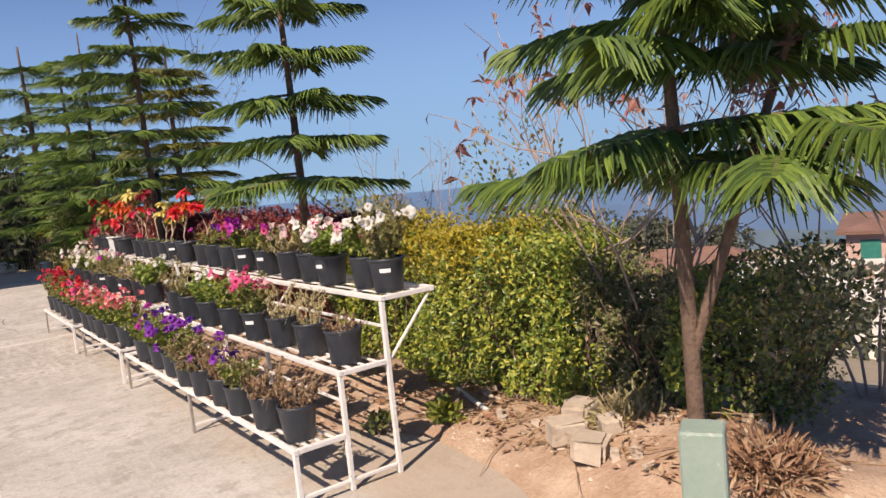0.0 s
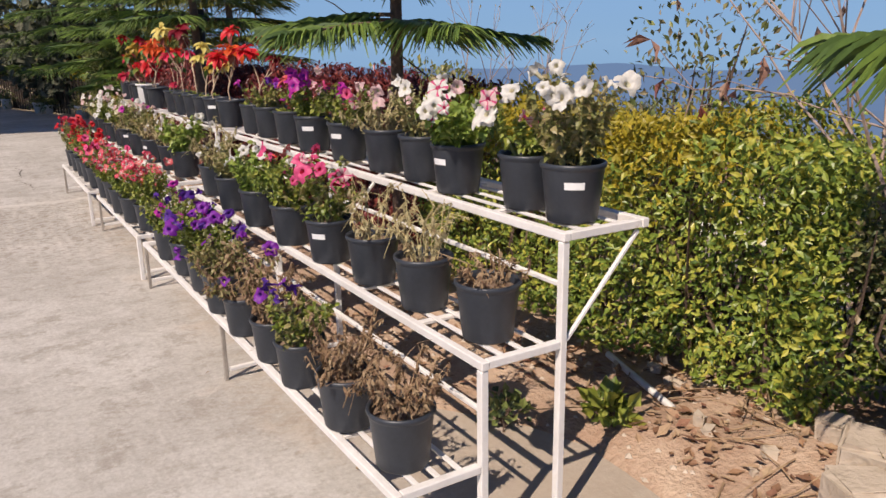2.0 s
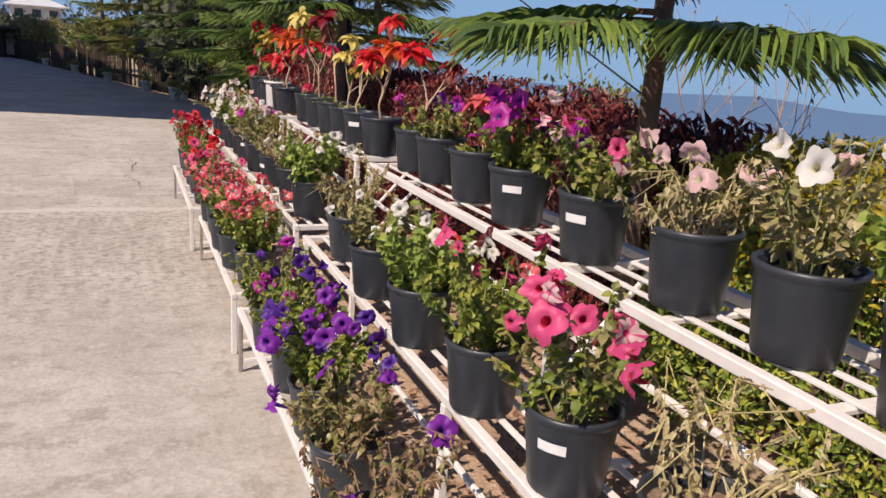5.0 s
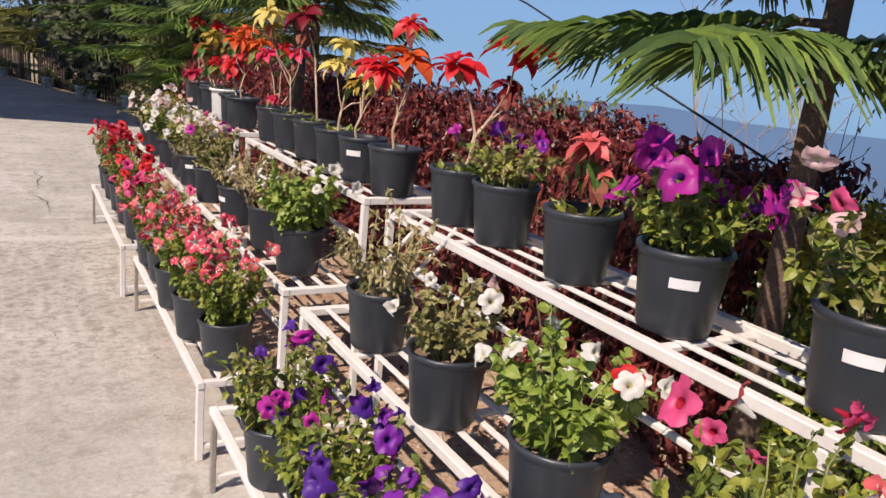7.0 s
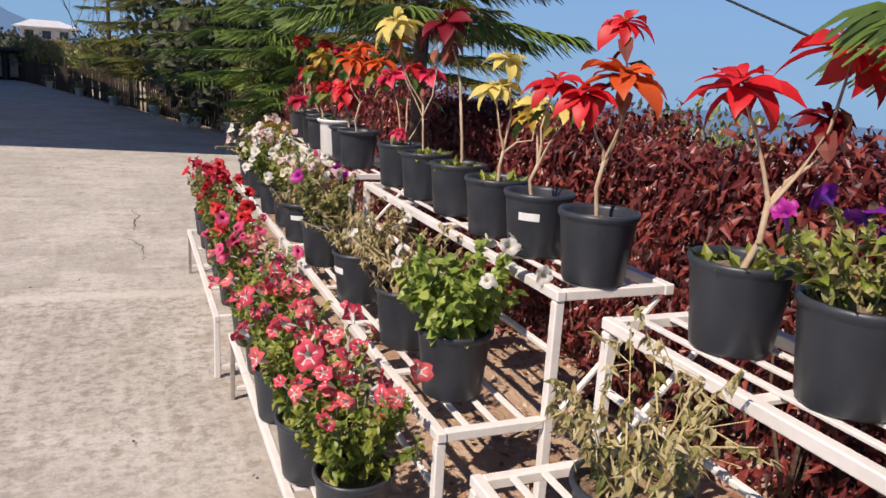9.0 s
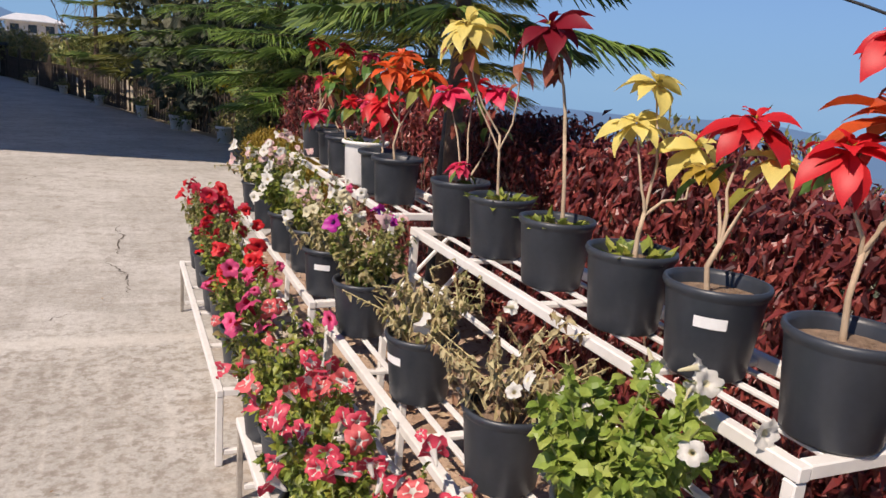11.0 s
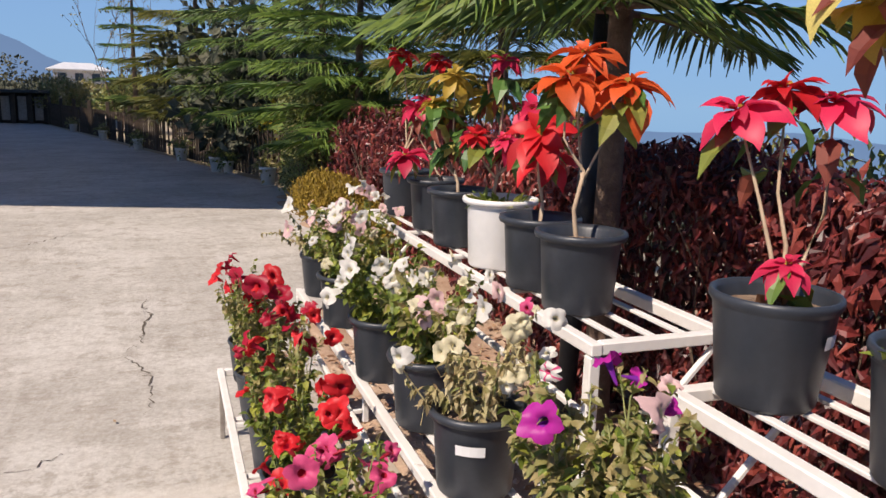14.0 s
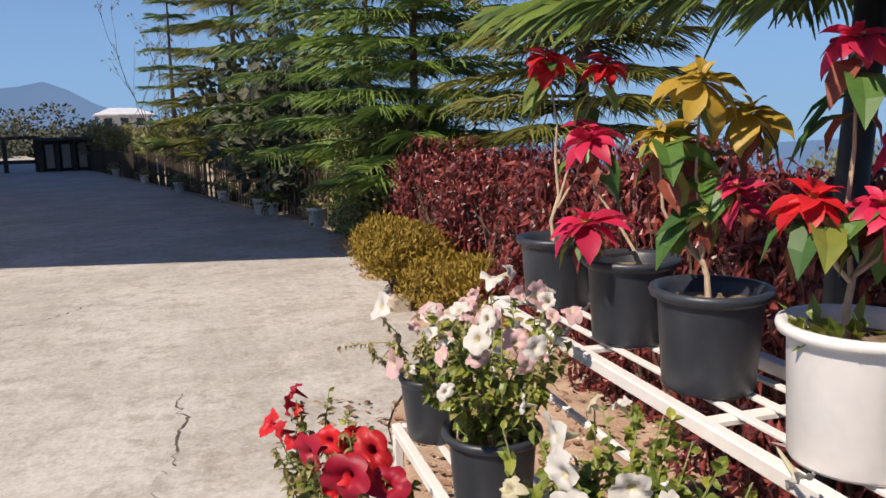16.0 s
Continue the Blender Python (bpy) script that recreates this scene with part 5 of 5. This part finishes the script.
def dry_shrub(x, y, z, seed, height, stems, label, leaves_n, leaf_mat, bark, fan=0.35, size=0.10, thick=0.020):
    r = rng_of(seed)
    ob = tagged(empty("dry_shrub", pose(x, y, z)), label, "shrub")
    lines, P = [], []

    def grow(p, d, L, rad, depth):
        q = p + d * L * 0.5 + r.normal(0, 0.03 * L, 3)
        e = p + d * L + r.normal(0, 0.05 * L, 3)
        lines.append([(p, rad), (q, rad * 0.85), (e, rad * 0.65)])
        if depth == 0:
            P.append(e)
            P.append(q)
            return
        for _ in range(2 + (r.uniform() < 0.4)):
            grow(e, unit(d + r.normal(0, 0.42, 3) + np.array([0, 0, 0.1])), L * r.uniform(0.55, 0.85), rad * 0.62, depth - 1)

    for i in range(stems):
        a = 2 * math.pi * i / stems + r.uniform(-0.3, 0.3)
        grow(np.array([0.05 * math.cos(a), 0.05 * math.sin(a), 0.0]), unit(np.array([fan * math.cos(a), fan * math.sin(a), 1.0])), height * r.uniform(0.38, 0.5), thick, 3)
    v, f = tubes(lines, 5)
    link_mesh("stem", raw("stem", v, f), bark, ob)
    P = np.array(P)[r.integers(0, len(P), leaves_n)]
    L = size * r.uniform(0.5, 1.2, leaves_n)
    v, f = leaves(P, r.normal(0, 0.8, (leaves_n, 3)) + np.array([0, 0, -0.7]), r.normal(0, 0.6, (leaves_n, 3)) + np.array([0, 0, 0.8]), L, L * 0.42, 0.25)
    tagged(link_mesh("foliage", raw("foliage", v, f), leaf_mat, ob), kind="stuff")
    return ob


L_ROSY = leafy("rosy_dry_leaf", even([(0.30, 0.10, 0.09), (0.46, 0.22, 0.18), (0.40, 0.26, 0.18), (0.50, 0.12, 0.12)]), 0.6, 0.25)
ROSY_BARK = surface("rosy_grey_bark", (0.24, 0.17, 0.14), (0.46, 0.36, 0.31), 9, 50, 0.85, 0.5, 0.004)
dry_shrub(1.72, -0.42, 0.0, 91, 2.2, 7, "tall thin shrub with sparse rust-red leaves", 300, L_ROSY, ROSY_BARK, 0.35, 0.115, 0.013)
dry_shrub(2.15, 0.05, -0.1, 92, 2.0, 5, "thin half-bare shrub with small brown leaves", 160, L_DRY, ROSY_BARK, 0.3, 0.06, 0.010)
dry_shrub(2.5, -1.4, -0.1, 93, 2.3, 5, "grey shrub with rusty leaves behind the forked tree", 200, L_ROSY, ROSY_BARK, 0.3, 0.07, 0.011)
dry_shrub(4.2, 17.8, -0.3, 94, 5.6, 5, "bare-branched tree behind the star pines", 350, L_DARK, BARK, 0.35, 0.10)
dry_shrub(3.4, 4.6, -0.5, 95, 2.1, 4, "bare grey shrub on the slope", 60, L_FADED, ROSY_BARK, 0.3, 0.05, 0.012)
dry_shrub(-2.2, 33.0, 0.05, 96, 4.4, 5, "bare-branched tree behind the fence", 350, L_FADED, BARK, 0.35, 0.12)

# fence along the drive
fence = tagged(empty("fence", pose(1.02, 16.35, 0.09)), "dark wooden picket fence along the shaded drive", "fence")
FDIR = Vector((-0.28, 1.0, 0)).normalized()


def picket_mesh():
    bm = box_bm(-0.035, 0.035, -0.012, 0.012, 0.0, 0.86)
    for vtx in bm.verts:
        if vtx.co.z > 0.5 and abs(vtx.co.x) > 0.01:
            vtx.co.z -= 0.05
            vtx.co.x *= 0.6
    me = bpy.data.meshes.new("picket")
    bm.to_mesh(me)
    bm.free()
    me.materials.append(DARK_WOOD)
    return me


PICKET = picket_mesh()
FANG = math.degrees(math.atan2(FDIR.x, -FDIR.y)) + 90
rf = rng_of(17)
for i in range(190):
    if rf.uniform() < 0.06:
        continue
    pk = new("picket", PICKET)
    pk.parent = fence
    p = FDIR * (0.16 * i)
    pk.matrix_basis = pose(p.x, p.y, -0.003 * i * 0.16, 0, rf.normal(0, 1.5), math.degrees(math.atan2(FDIR.y, FDIR.x)))
for i in range(13):
    p = FDIR * (2.5 * i)
    part("post", box_bm(p.x - 0.05, p.x + 0.05, p.y - 0.05, p.y + 0.05, 0.0, 1.02, 0.008), DARK_WOOD, fence)
    if i < 12:
        q = FDIR * (2.5 * (i + 1))
        for hgt in (0.25, 0.72):
            part("rail", bar_bm((p.x + 0.03, p.y, hgt), (q.x + 0.03, q.y, hgt), 0.03, 0.06, 0.0), DARK_WOOD, fence)


def planter(x, y, seed, w, label):
    z = float(yard_z(0, y))
    ob = tagged(empty("planter", pose(x, y, z)), label, "planter", group="planters along the fence")
    v, f = lathe([(w * 0.36, 0.0), (w * 0.46, w * 0.85), (w * 0.5, w * 0.86), (w * 0.5, w), (w * 0.43, w), (w * 0.42, w * 0.88)], 16)
    f.append(tuple(range(15, -1, -1)))
    link_mesh("pot", raw("pot", v, f, True), PLASTER_WHITE, ob)
    r = rng_of(seed)
    n = 160
    d = unit(np.abs(r.normal(0, 1, (n, 3))) * np.sign(r.normal(0, 1, (n, 3))) * np.array([1, 1, 0.6]) + np.array([0, 0, 0.6]))
    v, f = leaves(d * r.uniform(0.02, 0.24, n)[:, None] + np.array([0, 0, w * 0.9]), d + r.normal(0, 0.4, (n, 3)), r.normal(0, 0.5, (n, 3)) + np.array([0, 0, 1]), 0.10 * r.uniform(0.5, 1.2, n), 0.045)
    link_mesh("foliage", raw("foliage", v, f), L_DARK if seed % 2 else L_FADED, ob)


for px, py, w in ((0.66, 16.4, 0.28), (0.02, 18.5, 0.27), (0.20, 18.3, 0.21), (-0.53, 20.9, 0.26), (-1.45, 24.1, 0.26), (-2.5, 28.2, 0.26), (-3.7, 32.6, 0.26)):
    planter(px, py, int(py * 10), w, "small pale planter with a dusty green plant")

# kiosk, low wall and woods at the end of the drive
kiosk = tagged(empty("kiosk", pose(-6.1, 38.7, 0.0)), "dark open kiosk with pale panels at the drive's end", "kiosk")
for cx in (-0.9, -0.32, 0.28, 0.86):
    part("post", box_bm(cx - 0.08, cx + 0.08, -0.08, 0.08, 0, 1.22), DARK_WOOD, kiosk)
part("roof", box_bm(-1.05, 1.05, -0.5, 0.5, 1.22, 1.34, 0.02), DARK_METAL, kiosk)
for cx in (-0.61, -0.02, 0.57):
    part("panel", box_bm(cx - 0.15, cx + 0.15, 0.09, 0.12, 0.15, 1.08), GREY_LEG, kiosk)
part("back_wall", box_bm(-0.98, 0.94, 0.4, 0.46, 0.0, 1.21), DARK_WOOD, kiosk)
gate = tagged(empty("railing", pose(-9.4, 38.9, 0.0)), "dark timber railing beside the kiosk", "railing")
for k in range(5):
    part("post", box_bm(-2.2 + 1.1 * k - 0.07, -2.2 + 1.1 * k + 0.07, -0.07, 0.07, 0, 1.3), DARK_WOOD, gate)
part("rail", box_bm(-2.35, 2.35, -0.07, 0.07, 1.3, 1.42), DARK_WOOD, gate)
part("lower_rail", box_bm(-2.35, 2.35, 0.072, 0.12, 0.35, 0.5), DARK_WOOD, gate)


def house(x, y, z, w, d, h, turn, wall, roof, windows, label, roof_h=1.2, eave=0.5, shutters=None):
    ob = tagged(empty("house", pose(x, y, z, 0, 0, turn)), label, "house")
    part("wall", box_bm(-w / 2, w / 2, -d / 2, d / 2, 0, h), wall, ob)
    bm = bmesh.new()
    a, b = w / 2 + eave, d / 2 + eave
    vs = [bm.verts.new(c) for c in ((-a, -b, h), (a, -b, h), (a, b, h), (-a, b, h), (-a * 0.45, 0, h + roof_h), (a * 0.45, 0, h + roof_h), (-a, -b, h - 0.14), (a, -b, h - 0.14), (a, b, h - 0.14), (-a, b, h - 0.14))]
    for q in ((0, 1, 5, 4), (2, 3, 4, 5), (1, 2, 5), (3, 0, 4), (6, 7, 1, 0), (7, 8, 2, 1), (8, 9, 3, 2), (9, 6, 0, 3), (9, 8, 7, 6)):
        bm.faces.new([vs[k] for k in q])
    part("roof", bm, roof, ob)
    for wx, wz, ww, wh in windows:
        win = part("window", box_bm(wx - ww / 2, wx + ww / 2, -d / 2 - 0.05, -d / 2 + 0.02, wz, wz + wh), shutters or DARK_GLASS, ob)
        part("sill", box_bm(wx - ww / 2 - 0.1, wx + ww / 2 + 0.1, -d / 2 - 0.14, -d / 2 - 0.051, wz - 0.1, wz), PLASTER_WHITE, win)
    return ob


house(34.8, 9.6, -9.8, 9.0, 7.0, 7.0, -66, PLASTER_PINK, ROOF_BROWN, [(-3.6, 5.75, 0.75, 0.85), (-1.3, 5.75, 0.75, 0.85), (1.0, 5.75, 0.75, 0.85), (3.2, 5.75, 0.75, 0.85)], "pink plastered house with green shutters and brown roof", 0.4, 0.35, shutters=SHUTTER)
house(38.0, 26.0, -10.5, 8.0, 6.0, 4.2, -52, PLASTER_WHITE, ROOF_BROWN, [(-2, 1.6, 1.0, 1.2), (2, 1.6, 1.0, 1.2)], "white plastered house with a brown roof downhill")
house(-11.4, 118.0, 1.6, 5.8, 5.0, 2.2, 8, PLASTER_WHITE, ROOF_PALE, [(-2, 0.7, 1.0, 1.0), (0, 0.7, 1.0, 1.0), (2, 0.7, 1.0, 1.0)], "far white house with a pale sheet roof", 0.9, 0.9)
rail = tagged(empty("balustrade", pose(26.2, 6.9, -4.15, 0, 0, -66)), "white balustrade in front of the pink house", "balustrade")
part("top_rail", box_bm(-7, 7, -0.12, 0.12, 0.85, 1.0), PLASTER_WHITE, rail)
part("base_wall", box_bm(-7, 7, -0.15, 0.15, -3.2, 0.25), PLASTER_WHITE, rail)
for k in range(28):
    part("baluster", box_bm(-6.8 + 0.5 * k - 0.1, -6.8 + 0.5 * k + 0.1, -0.1, 0.1, 0.25, 0.85), PLASTER_WHITE, rail)


def woods(name, label, spots, material, seed, leaf):
    r = rng_of(seed)
    P, N = [], []
    for x, y, z, w, h in spots:
        for _ in range(6):
            k = 240
            c = np.array([x, y, z]) + r.normal(0, 0.32, 3) * np.array([w, w, 0.5 * h]) + np.array([0, 0, 0.55 * h])
            d = unit(r.normal(0, 1, (k, 3)))
            P.append(c + d * r.uniform(0.75, 1.05, k)[:, None] * np.array([w * 0.5, w * 0.5, h * 0.36]))
            N.append(d)
    P, N = np.concatenate(P), np.concatenate(N)
    n = len(P)
    L = leaf * r.uniform(0.6, 1.3, n)
    v, f = leaves(P, N + r.normal(0, 0.7, (n, 3)), N + r.normal(0, 0.4, (n, 3)), L, L * 0.7, 0.1)
    tagged(link_mesh(name, raw(name, v, f), material), label, "woods", kind="stuff")


rw = rng_of(29)
woods("far_woods", "dusty green woods behind the drive", [(-26 + 1.5 * k + rw.normal(0, 1), 62 + rw.uniform(0, 22), -0.6, rw.uniform(3, 5), rw.uniform(1.4, 2.4)) for k in range(26)], L_WOODS, 31, 0.32)
woods("far_woods", "dark wooded hill beyond the drive", [(-48 + 2.7 * k + rw.normal(0, 2), 126 + rw.uniform(0, 25), -4.2, rw.uniform(6, 9), rw.uniform(5.0, 8.0)) for k in range(24)], L_WOODS, 32, 0.6)
woods("near_woods", "olive shrubs and small trees behind the fence", [(2.2 + 0.9 * k - 0.3 * (26 + 2 * k - 20), 19 + 2.6 * k, -0.2, rw.uniform(1.8, 2.8), rw.uniform(2.0, 3.2)) for k in range(9)], L_WOODS, 33, 0.22)
woods("slope_woods", "hazy trees on the slope below the garden", [(14 + 3.2 * k, 24 + rw.uniform(-14, 26), -6.5 - 0.22 * k, rw.uniform(2.6, 4.4), rw.uniform(3.0, 4.6)) for k in range(16)], L_WOODS, 34, 0.4)

# ---- small things round the racks ----
pillar = tagged(empty("post", pose(0.164, -1.875, 0, 0, 0, 32)), "short square pale green concrete post", "post")
part("shaft", box_bm(-0.078, 0.078, -0.078, 0.078, -0.1, 0.647, 0.008), PILLAR_GREEN, pillar)


def stone(x, y, sx, sy, sz, turn, seed, label="rough pale stone block on the soil", tilt=0.0):
    r = rng_of(seed)
    bm = bmesh.new()
    bmesh.ops.create_cube(bm, size=1.0)
    bmesh.ops.bevel(bm, geom=bm.edges[:], offset=0.10, segments=2, affect="EDGES")
    for v in bm.verts:
        v.co = Vector((v.co.x * sx, v.co.y * sy, v.co.z * sz)) + Vector(r.normal(0, 0.006, 3))
    ob = part("stone", bm, STONE, None)
    ob.matrix_basis = pose(x, y, float(bed_z(x, y)) + sz * 0.42, tilt, tilt * 0.5, turn)
    tagged(ob, label, "stone", group="stones beside the bed")


bush("straw_heap", "heap of dry reddish straw and roots beside the post", "straw", 0.86, -1.72, 0.10, 0.22, 0.2, 0.24, 1500, 0.09, L_LITTER, 84, 0.1, 6.0, DRY_STEM)
bush("straw_heap", "heap of dry straw and twigs beside the forked tree", "straw", 1.08, -0.78, 0.08, 0.24, 0.22, 0.2, 900, 0.10, L_STRAW, 85, 0.1, 7.0, DRY_STEM)
stone(0.93, -0.50, 0.23, 0.17, 0.17, 20, 1)
stone(0.70, -0.62, 0.20, 0.17, 0.14, -30, 2)
stone(0.62, -0.86, 0.24, 0.17, 0.12, 35, 3, tilt=6)
stone(0.84, -0.80, 0.14, 0.12, 0.10, 60, 4)
stone(1.12, -0.28, 0.13, 0.10, 0.10, 10, 5)
stone(0.56, 11.12, 0.16, 0.13, 0.16, 10, 6, "white-washed stone at the foot of the thuja")
stone(0.80, 10.50, 0.12, 0.10, 0.13, 50, 7, "white-washed stone at the foot of the thuja")
rs = rng_of(44)
for k in range(26):
    stone(rs.uniform(0.5, 1.3), rs.uniform(-2.0, 0.9), *(rs.uniform(0.02, 0.06, 3)), rs.uniform(0, 90), 60 + k, "small clod of reddish soil and rubble")


def litter(name, label, n, x0, x1, y0, y1, size, material, seed, zf):
    r = rng_of(seed)
    x, y = r.uniform(x0, x1, n), r.uniform(y0, y1, n)
    P = np.stack([x, y, zf(x, y) + 0.006 + r.uniform(0, 0.012, n)], -1)
    A = np.stack([r.normal(0, 1, n), r.normal(0, 1, n), r.normal(0, 0.22, n)], -1)
    L = size * r.uniform(0.5, 1.4, n)
    v, f = leaves(P, A, np.array([0, 0, 1.0]) + r.normal(0, 0.35, (n, 3)), L, L * 0.5, -0.12)
    tagged(link_mesh(name, raw(name, v, f), material), label, "leaf litter", kind="stuff")


litter("leaf_litter", "dry brown leaves scattered over the soil bed", 800, 0.55, 1.35, -1.9, 1.2, 0.06, L_LITTER, 45, bed_z)
litter("leaf_litter", "dry leaves fallen under the racks and hedge", 2000, -0.3, 1.15, 0.8, 9.5, 0.05, L_LITTER, 46, lambda x, y: np.maximum(bed_z(x, y), yard_z(x, y)))
litter("yard_litter", "few small dead leaves on the concrete", 60, -5, -0.4, -2, 13, 0.03, L_DRY, 47, yard_z)

rp = rng_of(49)
OCTA = np.array([(1, 0, 0), (-1, 0, 0), (0, 1, 0), (0, -1, 0), (0, 0, 1), (0, 0, -1)], float)
OCTF = np.array([(0, 2, 4), (2, 1, 4), (1, 3, 4), (3, 0, 4), (2, 0, 5), (1, 2, 5), (3, 1, 5), (0, 3, 5)])
n_peb = 900
pc = np.stack([rp.uniform(-0.25, 1.2, n_peb), rp.uniform(-2.0, 9.0, n_peb), np.zeros(n_peb)], -1)
pc = pc[pc[:, 0] > edge_x(pc[:, 1]) + 0.02]
pc[:, 2] = bed_z(pc[:, 0], pc[:, 1])
pv = pc[:, None, :] + (OCTA[None] * rp.uniform(0.7, 1.3, (len(pc), 6, 3))) * rp.uniform(0.006, 0.022, (len(pc), 1, 1)) * np.array([1, 1, 0.7])
pf = (np.arange(len(pc))[:, None, None] * 6 + OCTF[None]).reshape(-1, 3)
tagged(link_mesh("pebbles", raw("pebbles", pv.reshape(-1, 3), pf), STONE), "small pale pebbles strewn over the soil", "pebbles", kind="stuff")
rt = rng_of(48)
lines = []
for k in range(80):
    x, y = rt.uniform(0.55, 1.35), rt.uniform(-1.9, 0.8)
    a, L = rt.uniform(0, 6.28), rt.uniform(0.12, 0.45)
    p = np.array([x, y, float(bed_z(x, y)) + 0.012])
    e = p + np.array([L * math.cos(a), L * math.sin(a), 0])
    e[2] = float(bed_z(e[0], e[1])) + rt.uniform(0.01, 0.09)
    lines.append([(p, 0.004), ((p + e) / 2 + rt.normal(0, 0.012, 3), 0.0035), (e, 0.002)])
tv, tf = tubes(lines, 4)
tagged(link_mesh("twig_litter", raw("twig_litter", tv, tf), DRY_STEM), "dry twigs strewn over the soil bed", "twigs", kind="stuff")
tv, tf = tubes([[((1.05, 0.85, 0.05), 0.016), ((0.97, 0.6, 0.05), 0.016), ((0.87, 0.28, 0.05), 0.016)]], 12)
tagged(link_mesh("pipe", raw("pipe", tv, tf, True), PVC), "grey plastic pipe lying on the soil", "pipe")
tv, tf = tubes([[((0.62, -1.45, 0.24), 0.022), ((0.74, -1.72, 0.19), 0.022), ((0.9, -2.05, 0.12), 0.022)]], 10)
tagged(link_mesh("pipe", raw("pipe", tv, tf, True), DRY_STEM), "dusty brown pipe lying behind the green post", "pipe")
tv, tf = tubes([[((0.84, 7.22, 0.0), 0.045), ((0.86, 7.2, 0.8), 0.044), ((0.90, 7.17, 1.95), 0.042)]], 14)
tagged(link_mesh("pole", raw("pole", tv, tf, True), DARK_METAL), "dark round metal pole standing behind the rack", "pole")
tv, tf = tubes([[((1.20, 6.70, 2.46), 0.006), ((1.53, 5.0, 1.91), 0.006), ((1.44, 3.4, 1.39), 0.006), ((1.36, 1.9, 0.90), 0.006), ((1.33, 1.3, 0.70), 0.006)]], 6)
tagged(link_mesh("cable", raw("cable", tv, tf, True), RUBBER), "thin black cable slung from the star pine into the hedge", "cable")
